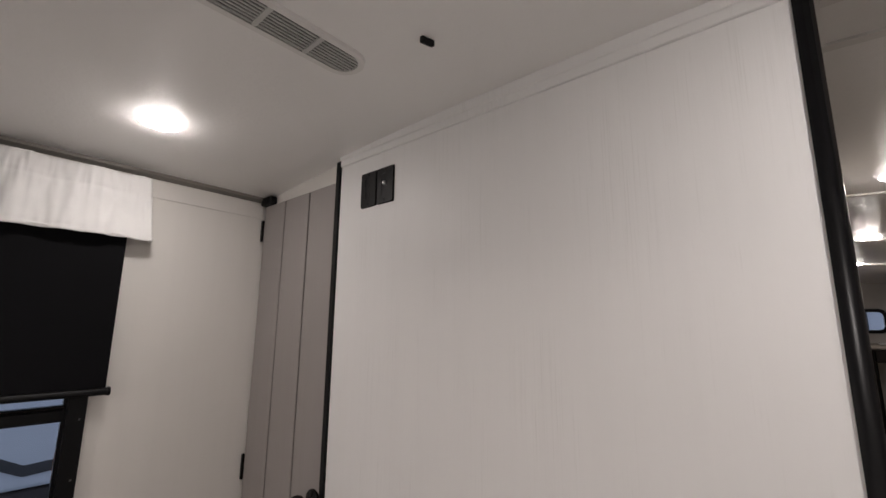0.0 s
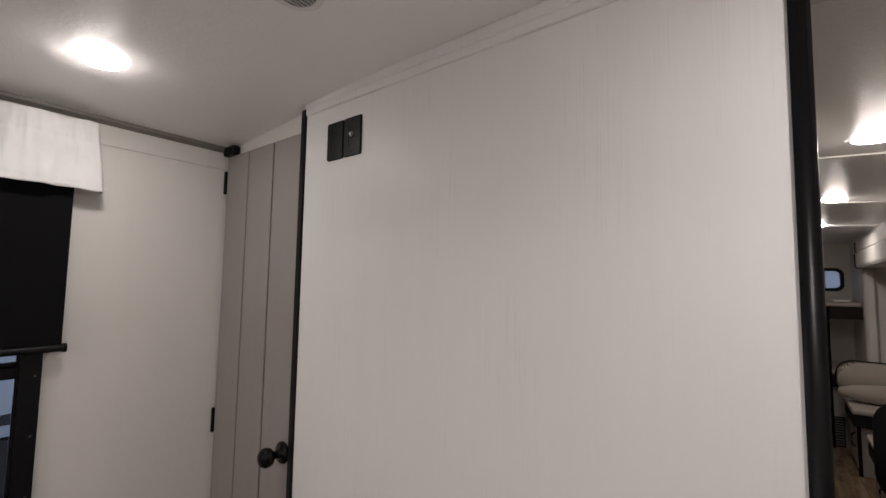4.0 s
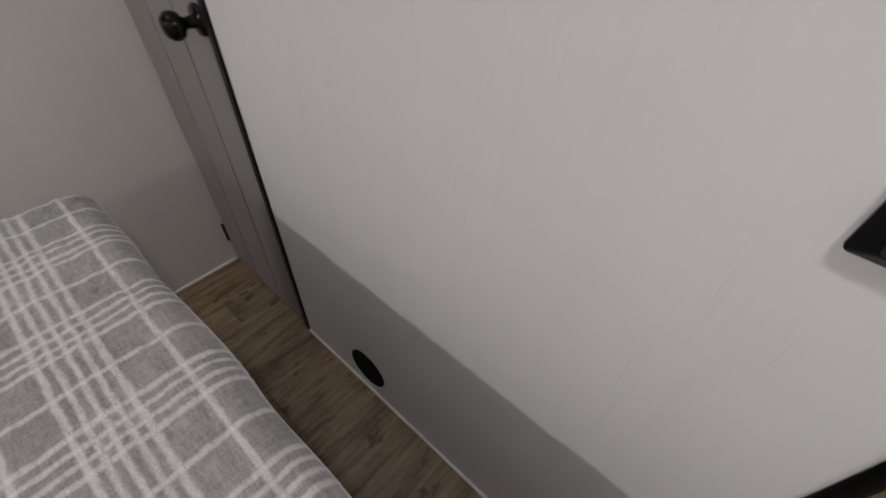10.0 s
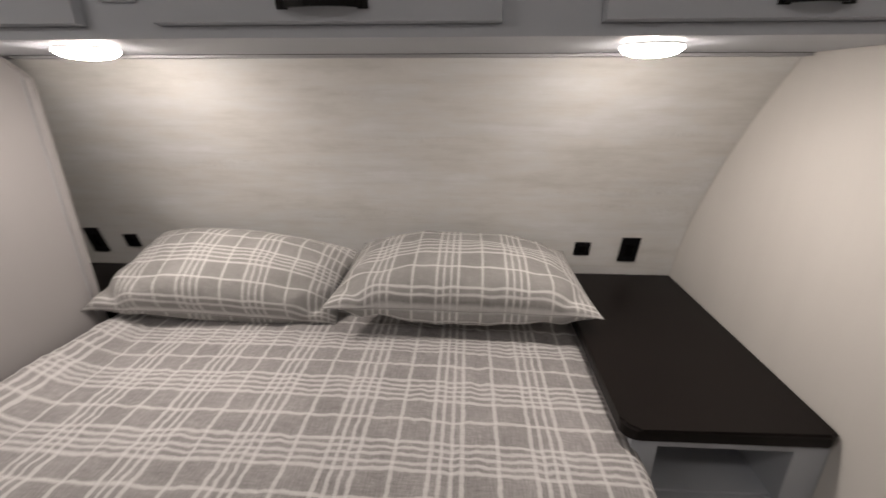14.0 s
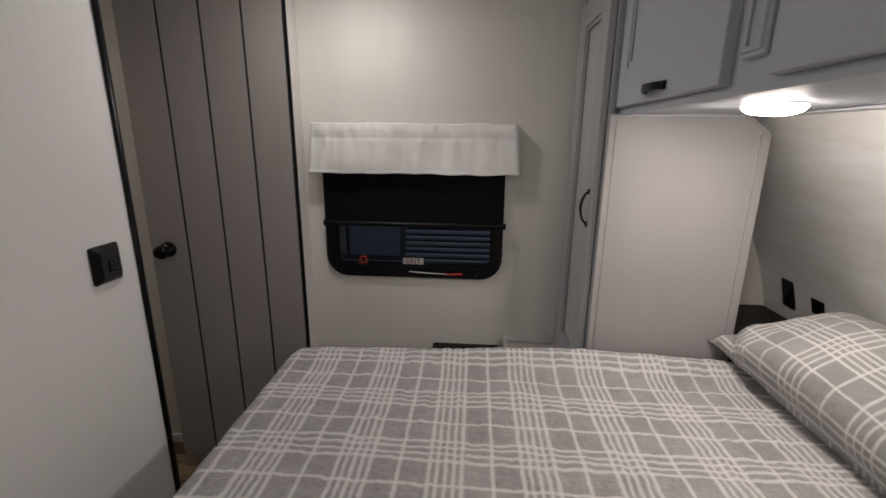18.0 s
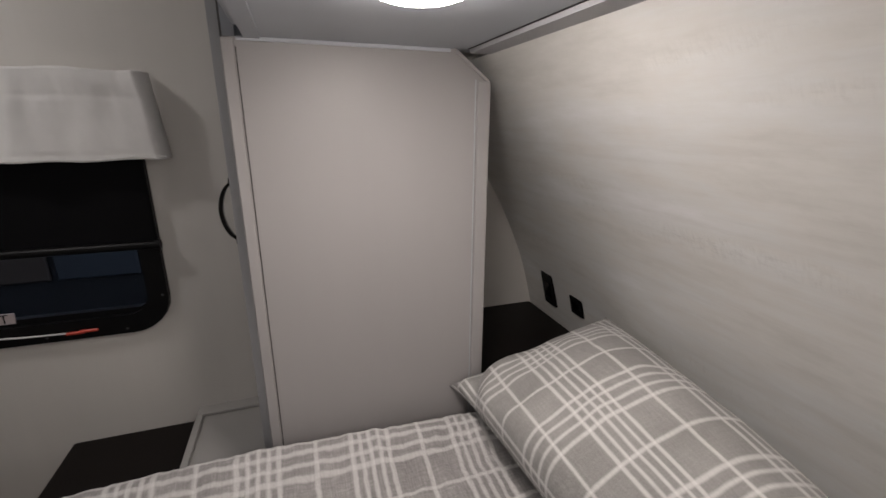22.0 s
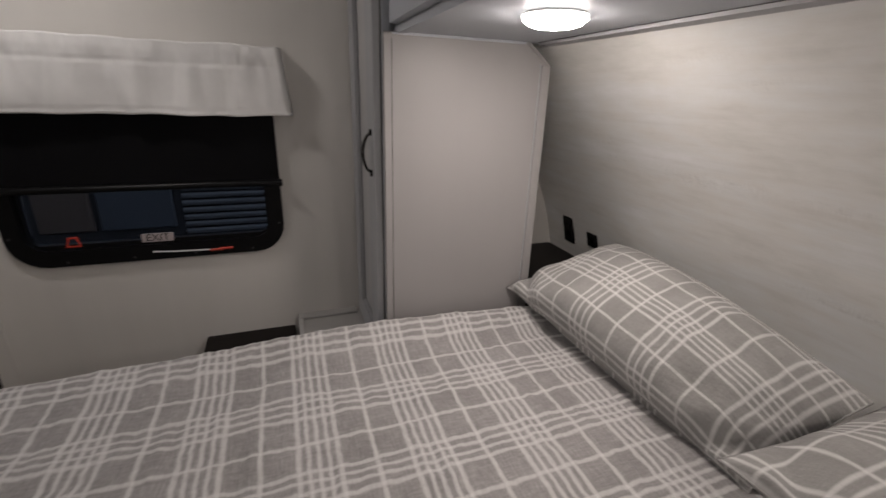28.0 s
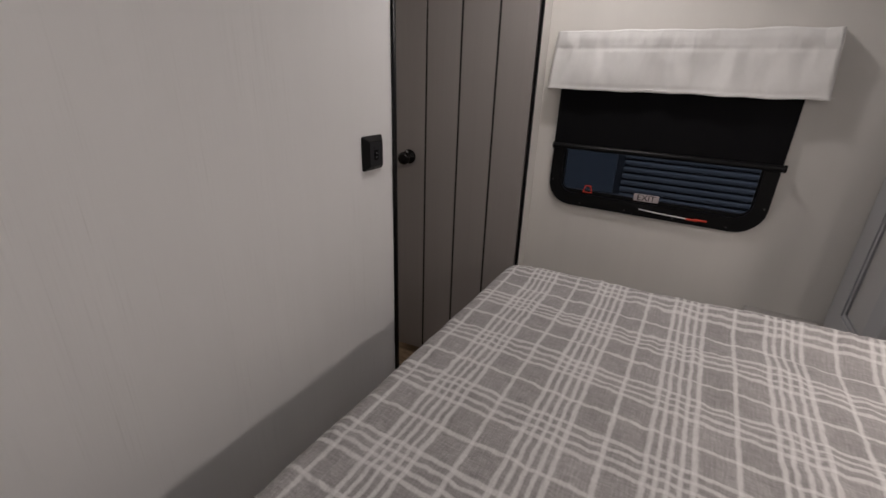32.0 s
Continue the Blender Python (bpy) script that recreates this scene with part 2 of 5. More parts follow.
def make_plaid(name, grey=(0.315, 0.303, 0.30), white=(0.69, 0.68, 0.675), wobble=1.0, weave_depth=0.75, width=0.9):
    """Grey cloth with woven white lines: one line, then a band of five, both ways, in metres of cloth."""
    m, n, l, b = shader(name, grey, 0.9, 0, 0.15)
    b.inputs["Sheen Weight"].default_value = 0.15
    uv = n.new("ShaderNodeUVMap")
    uv.uv_map = "UVMap"
    wob = n.new("ShaderNodeTexNoise")
    wob.inputs["Scale"].default_value, wob.inputs["Detail"].default_value = 26, 3
    l.new(uv.outputs[0], wob.inputs["Vector"])
    off = n.new("ShaderNodeVectorMath")
    off.operation = "MULTIPLY_ADD"
    off.inputs[1].default_value = (0.006 * wobble, 0.006 * wobble, 0)
    l.new(wob.outputs["Color"], off.inputs[0])
    l.new(uv.outputs[0], off.inputs[2])
    wob2 = n.new("ShaderNodeTexNoise")
    wob2.inputs["Scale"].default_value, wob2.inputs["Detail"].default_value = 75, 2
    l.new(uv.outputs[0], wob2.inputs["Vector"])
    off2 = n.new("ShaderNodeVectorMath")
    off2.operation = "MULTIPLY_ADD"
    off2.inputs[1].default_value = (0.0034 * wobble, 0.0034 * wobble, 0)
    l.new(wob2.outputs["Color"], off2.inputs[0])
    l.new(off.outputs[0], off2.inputs[2])
    sep = n.new("ShaderNodeSeparateXYZ")
    l.new(off2.outputs[0], sep.inputs[0])

    def math_node(op, a, c=None, d=None):
        k = n.new("ShaderNodeMath")
        k.operation = op
        for s, v in zip(k.inputs, (a, c, d)):
            if isinstance(v, (int, float)):
                s.default_value = v
            elif v is not None:
                l.new(v, s)
        return k.outputs[0]

    def lines(coord, pitch, first, centres):
        at = math_node("MULTIPLY", math_node("FRACT", math_node("DIVIDE", math_node("SUBTRACT", coord, first - pitch * 0.25), pitch)), pitch)
        total = None
        for c, w in centres:
            w = w * width
            gap = math_node("ABSOLUTE", math_node("SUBTRACT", at, c))
            hit = n.new("ShaderNodeMapRange")
            hit.interpolation_type = "SMOOTHSTEP"
            hit.inputs["From Min"].default_value, hit.inputs["From Max"].default_value = w + 0.0026, w - 0.0024
            l.new(gap, hit.inputs["Value"])
            hit = hit.outputs[0]
            total = hit if total is None else math_node("MAXIMUM", total, hit)
        return total

    def bands(pitch, count, step):
        mid = pitch * 0.75
        return [(pitch * 0.25, 0.0046)] + [(mid + (k - (count - 1) / 2) * step, 0.005 if k in (0, count - 1) else 0.0042) for k in range(count)]

    lu = lines(sep.outputs[0], PITCH_U, LINE_U + 0.0047 * wobble, bands(PITCH_U, 4, 0.0205))
    lv = lines(sep.outputs[1], PITCH_V, LINE_V + 0.0047 * wobble, bands(PITCH_V, 5, 0.0178))
    both = math_node("MULTIPLY", math_node("ADD", lu, lv), 0.5)
    weave = n.new("ShaderNodeTexNoise")
    weave.inputs["Scale"].default_value, weave.inputs["Detail"].default_value = 420, 4
    l.new(uv.outputs[0], weave.inputs["Vector"])
    slub_map = n.new("ShaderNodeMapping")
    slub_map.inputs["Scale"].default_value = (35, 260, 1)
    l.new(uv.outputs[0], slub_map.inputs["Vector"])
    slub = noise_tex(n, l, slub_map.outputs[0], 1.0, 4)
    base = blend(n, l, scaled(grey, 0.8), scaled(grey, 1.25), weave.outputs["Fac"])
    base = blend(n, l, base, ramp(n, l, slub, [(0.3, (0.76, 0.76, 0.76)), (0.7, (1.14, 1.14, 1.14))]), weave_depth, "MULTIPLY")
    slub2_map = n.new("ShaderNodeMapping")
    slub2_map.inputs["Scale"].default_value = (240, 30, 1)
    l.new(uv.outputs[0], slub2_map.inputs["Vector"])
    slub2 = noise_tex(n, l, slub2_map.outputs[0], 1.0, 4)
    base = blend(n, l, base, ramp(n, l, slub2, [(0.3, (0.78, 0.78, 0.78)), (0.7, (1.12, 1.12, 1.12))]), weave_depth, "MULTIPLY")
    worn = n.new("ShaderNodeTexNoise")
    worn.inputs["Scale"].default_value, worn.inputs["Detail"].default_value = 9, 4
    l.new(uv.outputs[0], worn.inputs["Vector"])
    base = blend(n, l, base, ramp(n, l, worn.outputs["Fac"], [(0.35, (0.9, 0.9, 0.9)), (0.65, (1.1, 1.1, 1.1))]), 1.0, "MULTIPLY")
    thread = ramp(n, l, slub, [(0.3, scaled(white, 0.86)), (0.7, white)])
    cover = math_node("MULTIPLY", math_node("MAXIMUM", math_node("MAXIMUM", math_node("MULTIPLY", lu, 0.74), math_node("MULTIPLY", lv, 0.78)), both), 1.0)
    c = blend(n, l, base, thread, cover)
    l.new(c, b.inputs["Base Color"])
    h = math_node("ADD", math_node("MULTIPLY", weave.outputs["Fac"], 0.5), math_node("MULTIPLY", both, 0.5))
    crinkle = n.new("ShaderNodeTexNoise")
    crinkle.inputs["Scale"].default_value, crinkle.inputs["Detail"].default_value = 48, 4
    l.new(uv.outputs[0], crinkle.inputs["Vector"])
    h = math_node("ADD", math_node("MULTIPLY", h, 0.28), math_node("MULTIPLY", crinkle.outputs["Fac"], 1.9))
    bump(n, l, b, h, 0.4 + 0.3 * wobble, 0.0045 + 0.002 * wobble)
    return m


def make_cloth(name, colour):
    m, n, l, b = shader(name, colour, 0.85, 0, 0.2)
    v = coords(n, l, (1, 1, 1))
    weave = noise_tex(n, l, coords(n, l, (500, 500, 900)), 1.0, 3)
    # On the valances these broad blotches paint in shade showing through the cloth.
    big = noise_tex(n, l, v, 9, 3)
    l.new(blend(n, l, ramp(n, l, big, [(0.3, scaled(colour, 0.88)), (0.6, scaled(colour, 1.03))]), scaled(colour, 0.85), weave), b.inputs["Base Color"])
    bump(n, l, b, weave, 0.25, 0.0008)
    return m


def make_glass(name, tint, rough=0.02):
    m, n, l, b = shader(name, tint, rough, 0, 0.5)
    b.inputs["Transmission Weight"].default_value = 1.0
    b.inputs["IOR"].default_value = 1.05
    return m


def make_glow(name, colour, strength):
    m = bpy.data.materials.new(name)
    m.use_nodes = True
    b = m.node_tree.nodes["Principled BSDF"]
    b.inputs["Base Color"].default_value = (0.9, 0.9, 0.88, 1)
    b.inputs["Emission Color"].default_value = colour
    b.inputs["Emission Strength"].default_value = strength
    return m


def make_carpet(name, colour):
    m, n, l, b = shader(name, colour, 0.95, 0, 0.1)
    v = coords(n, l, (1, 1, 1))
    tuft, big = noise_tex(n, l, v, 170, 5, 0.8), noise_tex(n, l, v, 9, 6, 0.72)
    c = blend(n, l, scaled(colour, 0.6), scaled(colour, 1.4), tuft)
    l.new(blend(n, l, c, ramp(n, l, big, [(0.36, (0.58, 0.57, 0.56)), (0.5, (0.95, 0.95, 0.94)), (0.66, (1.22, 1.21, 1.2))]), 1.0, "MULTIPLY"), b.inputs["Base Color"])
    bump(n, l, b, tuft, 0.9, 0.007)
    return m


WALL = (0.705, 0.683, 0.65)
wall_mat = make_streaked("wall_vinyl", WALL, (60, 60, 2.4), 0.5, 0.012, 0.04)
panel_mat = make_panel()
head_mat = make_headboard()
ceil_mat = make_ceiling()
trim_white = make_mottled("white_trim", (0.74, 0.73, 0.71), 0.4)
grey_door = make_streaked("grey_plank_paint", (0.31, 0.286, 0.275), (120, 120, 2.5), 0.48, 0.05, 0.2)
grey_door.node_tree.nodes["Principled BSDF"].inputs["Specular IOR Level"].default_value = 0.35
# Near-black for joints, and for the shade painted into door grooves.
grey_edge = make_mottled("dark_gap_paint", (0.02, 0.018, 0.017), 0.7)
cab_mat = make_streaked("grey_cabinet_foil", (0.46, 0.485, 0.525), (8, 60, 60), 0.5, 0.02, 0.05)
cab_pale = make_streaked("pale_cabinet_panel", (0.335, 0.323, 0.321), (30, 30, 2), 0.45, 0.015, 0.04)
cab_mid = make_streaked("grey_door_foil", (0.405, 0.412, 0.428), (30, 30, 2), 0.45, 0.02, 0.05)
cab_light = make_streaked("pale_door_panel", (0.46, 0.457, 0.457), (30, 30, 2), 0.45, 0.02, 0.05)
black_trim = make_mottled("black_vinyl_trim", (0.004, 0.004, 0.0046), 0.36, spec=0.2)
black_plastic = make_mottled("black_plastic", (0.0048, 0.0048, 0.0054), 0.42, spec=0.17)
black_satin = make_mottled("black_satin_metal", (0.0045, 0.004, 0.004), 0.22, spec=0.2)
black_shade = make_mottled("black_shade_cloth", (0.0045, 0.0045, 0.0055), 0.8, fine=400, relief=0.2, spec=0.12)
dark_top = make_mottled("dark_laminate", (0.0095, 0.0072, 0.0066), 0.4, 0.08, 6, 300, 0.06, spec=0.13)
step_mat = make_mottled("grey_step_laminate", (0.42, 0.41, 0.395), 0.5)
plaid = make_plaid("plaid_cloth", (0.325, 0.313, 0.31), wobble=1.0)
plaid_pillow = make_plaid("plaid_pillow_cloth", (0.29, 0.284, 0.275), (0.7, 0.69, 0.68), 0.25, 0.3, 0.68)
plate_face = make_mottled("charcoal_plate", (0.02, 0.02, 0.023), 0.42, spec=0.45)
white_cloth = make_cloth("white_valance_cloth", (0.84, 0.835, 0.825))
white_lens_cab = make_glow("cabinet_lamp_lens", LAMP_WARM, LAMP_CAB)
white_lens_west = make_glow("cabinet_lamp_lens_west", LAMP_WARM, LAMP_CAB * 0.79)
white_lens_bed = make_glow("ceiling_lamp_lens", LAMP_COLOUR, LAMP_BED)
white_lens_east = make_glow("ceiling_lamp_lens_east", LAMP_COLOUR, LAMP_BED * 2.4)
white_lens_hall = make_glow("hall_lamp_lens", LAMP_WARM, LAMP_HALL)
lens_edge = make_glow("lamp_edge_frost", LAMP_COLOUR, 5.0)
white_plastic = make_mottled("white_plastic", (0.75, 0.745, 0.73), 0.35)
grille_mat = make_mottled("vent_grey", (0.5, 0.5, 0.49), 0.5)
slot_dark = make_mottled("slot_dark", (0.012, 0.012, 0.013), 0.8, spec=0.1)
glass_dark = make_glass("tinted_glass", (0.57, 0.6, 0.63))
red_paint = make_mottled("red_plastic", (0.55, 0.045, 0.02), 0.4)
label_white = make_mottled("label_white", (0.7, 0.7, 0.7), 0.5)
label_pink = make_mottled("label_pale_pink", (0.46, 0.4, 0.4), 0.5)
screw_mat = make_mottled("dark_screw", (0.1, 0.1, 0.1), 0.4, metal=1.0)
steel = make_mottled("steel", (0.6, 0.6, 0.6), 0.3, metal=1.0)
floor_mat = make_floor_wood()
sub_mat = make_mottled("subfloor", (0.1, 0.07, 0.045), 0.9)
rug_mat = make_carpet("taupe_rug_pile", (0.215, 0.178, 0.14))
rug_line = make_mottled("rug_piping", (0.31, 0.265, 0.205), 0.9)
cushion_mat = make_cloth("beige_cushion", (0.5, 0.46, 0.41))
mattress_mat = make_cloth("mattress_cloth", (0.6, 0.6, 0.6))
black_cover = make_cloth("black_seat_cover", (0.012, 0.012, 0.013))
van_white = make_mottled("neighbour_white", (0.5, 0.52, 0.56), 0.4)
van_grey = make_mottled("neighbour_grey", (0.045, 0.044, 0.045), 0.5)
van_dark = make_mottled("neighbour_dark", (0.018, 0.018, 0.02), 0.5)
van_brown = make_mottled("neighbour_brown", (0.042, 0.036, 0.034), 0.5)
van_hatch = make_mottled("neighbour_hatch", (0.07, 0.05, 0.038), 0.5)
orange_mat = make_mottled("orange_plug", (0.7, 0.16, 0.03), 0.5)
concrete = make_mottled("showroom_floor", (0.21, 0.21, 0.21), 0.4, 0.12)
taupe_bead = make_mottled("taupe_bead", (0.2, 0.185, 0.165), 0.5)
van_slat = make_mottled("neighbour_slat", (0.08, 0.082, 0.086), 0.4)
van_blue = make_mottled("neighbour_pane", (0.05, 0.056, 0.064), 0.3)
# Grey of the bunk grille slats, and shade painted round the wardrobe door.
groove_soft = make_mottled("gap_shade_and_slat", (0.12, 0.118, 0.116), 0.7)
brown_rail = make_mottled("brown_bunk_edge", (0.013, 0.01, 0.009), 0.5, spec=0.2)


# ---------- building helpers ----------
def mesh_of(name, bm, material, smooth=False):
    me = bpy.data.meshes.new(name)
    bmesh.ops.recalc_face_normals(bm, faces=bm.faces[:])
    bm.to_mesh(me)
    bm.free()
    me.materials.append(material)
    if smooth:
        for p in me.polygons:
            p.use_smooth = True
    return me


def part(name, bm, material, parent, label="", smooth=False):
    ob = new(name, mesh_of(name, bm, material, smooth))
    ob.parent = parent
    if parent.type == "EMPTY":
        ob.matrix_parent_inverse = Matrix.Translation(parent.location).inverted()
    elif parent.parent is not None:
        ob.matrix_parent_inverse = Matrix.Identity(4)
    if label:
        ob["label"] = label
    return ob


def thing(name, label, category, base=(0, 0, 0), group=""):
    ob = new(name)
    ob.empty_display_size = 0.05
    ob.location = base
    return tagged(ob, label, category, group)


def solo(name, bm, material, label, category, group="", smooth=False):
    return tagged(new(name, mesh_of(name, bm, material, smooth)), label, category, group)


def setting(name, bm, material, label, category, smooth=False):
    return tagged(new(name, mesh_of(name, bm, material, smooth)), label, category, kind="structure")


def box(lo, hi, bevel=0.0, bm=None, segments=1):
    bm = bm or bmesh.new()
    lo, hi = Vector(lo), Vector(hi)
    made = bmesh.ops.create_cube(bm, size=1.0, matrix=Matrix.Translation((lo + hi) / 2) @ Matrix.Diagonal((*(hi - lo), 1)))
    if bevel:
        edges = list({e for v in made["verts"] for e in v.link_edges})
        bmesh.ops.bevel(bm, geom=edges, offset=bevel, segments=segments, affect="EDGES", profile=0.6)
    return bm


def prism(points, axis, lo, hi, bm=None, bevel=0.0):
    """A polygon in the two other axes, swept along axis."""
    bm = bm or bmesh.new()
    order = {"x": lambda p, q, h: (h, p, q), "y": lambda p, q, h: (p, h, q), "z": lambda p, q, h: (p, q, h)}[axis]
    a = [bm.verts.new(order(p, q, lo)) for p, q in points]
    b = [bm.verts.new(order(p, q, hi)) for p, q in points]
    n = len(points)
    bm.faces.new(a), bm.faces.new(b)
    for k in range(n):
        bm.faces.new((a[k], a[(k + 1) % n], b[(k + 1) % n], b[k]))
    if bevel:
        bmesh.ops.bevel(bm, geom=[e for e in bm.edges if e.verts[0].link_faces], offset=bevel, segments=2, affect="EDGES")
    return bm


def lathe(profile, origin, direction, steps=24, bm=None):
    """Profile of (radius, height) pairs turned round direction from origin."""
    bm = bm or bmesh.new()
    turn = Vector((0, 0, 1)).rotation_difference(Vector(direction)).to_matrix().to_4x4()
    m = Matrix.Translation(origin) @ turn
    rings = []
    for r, h in profile:
        if r < 1e-6:
            rings.append([bm.verts.new(m @ Vector((0, 0, h)))])
        else:
            rings.append([bm.verts.new(m @ Vector((r * math.cos(2 * math.pi * k / steps), r * math.sin(2 * math.pi * k / steps), h))) for k in range(steps)])
    for a, b in zip(rings, rings[1:]):
        for k in range(steps):
            q = [a[k % len(a)], a[(k + 1) % len(a)], b[(k + 1) % len(b)], b[k % len(b)]]
            q = [v for i, v in enumerate(q) if v not in q[:i]]
            if len(q) > 2:
                bm.faces.new(q)
    return bm


def tube(path, radius, steps=8, bm=None):
    bm = bm or bmesh.new()
    pts = [Vector(p) for p in path]
    rings = []
    for k, p in enumerate(pts):
        d = (pts[min(k + 1, len(pts) - 1)] - pts[max(k - 1, 0)]).normalized()
        side = d.cross(Vector((0, 0, 1)))
        side = side.normalized() if side.length > 1e-3 else Vector((1, 0, 0))
        up = side.cross(d)
        rings.append([bm.verts.new(p + radius * (math.cos(2 * math.pi * j / steps) * side + math.sin(2 * math.pi * j / steps) * up)) for j in range(steps)])
    for a, b in zip(rings, rings[1:]):
        for j in range(steps):
            bm.faces.new((a[j], a[(j + 1) % steps], b[(j + 1) % steps], b[j]))
    bm.faces.new(rings[0]), bm.faces.new(rings[-1])
    return bm


def round_rect(p0, p1, q0, q1, r, steps=6):
    out = []
    for cp, cq, a in ((p1 - r, q1 - r, 0), (p0 + r, q1 - r, 90), (p0 + r, q0 + r, 180), (p1 - r, q0 + r, 270)):
        for k in range(steps + 1):
            t = radians(a + 90 * k / steps)
            out.append((cp + r * math.cos(t), cq + r * math.sin(t)))
    return out


def ring(outer, inner, axis, lo, hi, bm=None, chamfer=0.0):
    """A closed frame between two outlines of equal count, swept along axis; chamfer narrows the face at hi."""
    bm = bm or bmesh.new()
    order = {"x": lambda p, q, h: (h, p, q), "y": lambda p, q, h: (p, h, q), "z": lambda p, q, h: (p, q, h)}[axis]
    cp = sum(p for p, _ in outer) / len(outer)
    cq = sum(q for _, q in outer) / len(outer)

    def shrink(pts, d):
        return [(p - math.copysign(d, p - cp), q - math.copysign(d, q - cq)) for p, q in pts]

    loops = [[bm.verts.new(order(p, q, lo)) for p, q in outer], [bm.verts.new(order(p, q, hi)) for p, q in shrink(outer, chamfer)],
             [bm.verts.new(order(p, q, hi)) for p, q in shrink(inner, -chamfer)], [bm.verts.new(order(p, q, lo)) for p, q in inner]]
    n = len(outer)
    for a, b in zip(loops, loops[1:] + loops[:1]):
        for k in range(n):
            bm.faces.new((a[k], a[(k + 1) % n], b[(k + 1) % n], b[k]))
    return bm


def wall_with_hole(axis, lo, hi, u0, u1, z0, z1, hole):
    """A wall across axis from lo to hi; hole is (u0, u1, z0, z1)."""
    bm = bmesh.new()
    h0, h1, k0, k1 = hole
    for a, b, c, d in ((u0, h0, z0, z1), (h1, u1, z0, z1), (h0, h1, z0, k0), (h0, h1, k1, z1)):
        if axis == "x":
            box((lo, a, c), (hi, b, d), bm=bm)
        else:
            box((a, lo, c), (b, hi, d), bm=bm)
    bmesh.ops.remove_doubles(bm, verts=bm.verts[:], dist=1e-5)
    return bm


# ---------- plan ----------
XW, XE, YN = -1.62, 0.728, 1.13
MID = (XW + XE) / 2


def ceil_z(x):
    return 2.045 + 0.055 * (1 - ((x - MID) / (XE - MID)) ** 2)


# floor base and far ground
bm = box((XW - 0.05, -1.1, -0.06), (XE + 0.1, 7.05, -0.005))
box((XE + 0.1, 1.9, -0.06), (1.6, 6.15, -0.005), bm=bm)
setting("floor", bm, sub_mat, "wood-look vinyl plank floor of the trailer", "floor")
setting("ground", box((-60, -60, -0.86), (60, 60, -0.76)), concrete, "pale concrete ground outside the trailer", "ground")

# outer walls
setting("wall_west", wall_with_hole("x", XW - 0.05, XW, -1.1, 7.0, -0.004, 2.11, (0.388, 0.617, 0.748, 1.854)), wall_mat,
        "off-white vinyl side wall with a narrow window", "wall")
setting("wall_east", wall_with_hole("x", XE, XE + 0.05, -1.1, 1.95, -0.004, 2.11, (0.116, 0.79, 0.957, 1.46)), wall_mat,
        "off-white vinyl side wall with a wide window", "wall")
setting("wall_rear", wall_with_hole("y", 6.95, 7.0, XW, 0.655, -0.004, 2.11, (0.06, 0.56, 1.555, 1.745)), wall_mat, "off-white rear wall with a small window", "wall")
setting("wall_rear_side", box((0.655, 6.152, -0.004), (0.705, 7.0, 2.11)), wall_mat, "off-white side wall beside the bunks", "wall")

# front wall that leans over the bed head
profile = [(-1.02, -0.004), (-1.02, 0.845), (-0.974, 1.01), (-0.907, 1.165), (-0.843, 1.28), (-0.776, 1.38), (-0.7, 1.48), (-0.622, 1.574), (-0.47, 1.74), (-0.34, 1.9), (-0.23, 2.11)]
def eased(points, steps):
    """Points on a smooth curve through the given ones."""
    out = []
    for k in range(len(points) - 1):
        a, b, c, d = (Vector(points[min(max(q, 0), len(points) - 1)]) for q in (k - 1, k, k + 1, k + 2))
        for q in range(steps):
            t = q / steps
            v = 0.5 * (2 * b + (c - a) * t + (2 * a - 5 * b + 4 * c - d) * t * t + (3 * b - a - 3 * c + d) * t ** 3)
            out.append((v.x, v.y))
    return out + [points[-1]]


curve = eased(profile[1:9], 5)
profile = profile[:1] + curve + profile[9:]
outer = [(-1.1, 2.11), (-1.1, -0.004)]
setting("wall_south", prism(profile + outer, "x", XW, XE), wall_mat, "plain white lower front wall behind the bed", "wall")
slope = [(y, z) for y, z in curve if z < 1.5745]
face = [(y + 0.006 * 0.8, z - 0.006 * 0.5) for y, z in slope]
bm = prism(slope + face[::-1], "x", XW + 0.001, XE - 0.001)
bmesh.ops.recalc_face_normals(bm, faces=bm.faces[:])
for e in bm.edges:
    e.smooth = e.calc_face_angle(0) < 0.4
setting("headboard_panel", bm, head_mat,
        "whitewashed wood-grain panel sloping above the bed", "wall panel", True)

# partition at the foot of the bed, and the bathroom behind it
setting("wall_north", box((-1.104, YN, 0), (0.037, YN + 0.045, 2.1)), panel_mat, "white wood-grain partition wall", "wall")
setting("wall_bath_side", box((-0.02, YN + 0.045, -0.004), (0.02, 2.4, 2.1)), wall_mat, "white bathroom side wall in the hall", "wall")
setting("wall_bath_back", box((XW, 2.4, -0.004), (0.02, 2.44, 2.1)), wall_mat, "white bathroom back wall", "wall")
setting("wall_door_head", box((XW, YN + 0.02, 2.015), (-1.106, YN + 0.045, 2.1)), wall_mat, "white strip of wall above the bathroom door", "wall")
setting("opening_header", box((0.072, YN - 0.01, 2.058), (XE, YN + 0.07, 2.11)), trim_white, "white header over the bedroom opening", "trim")

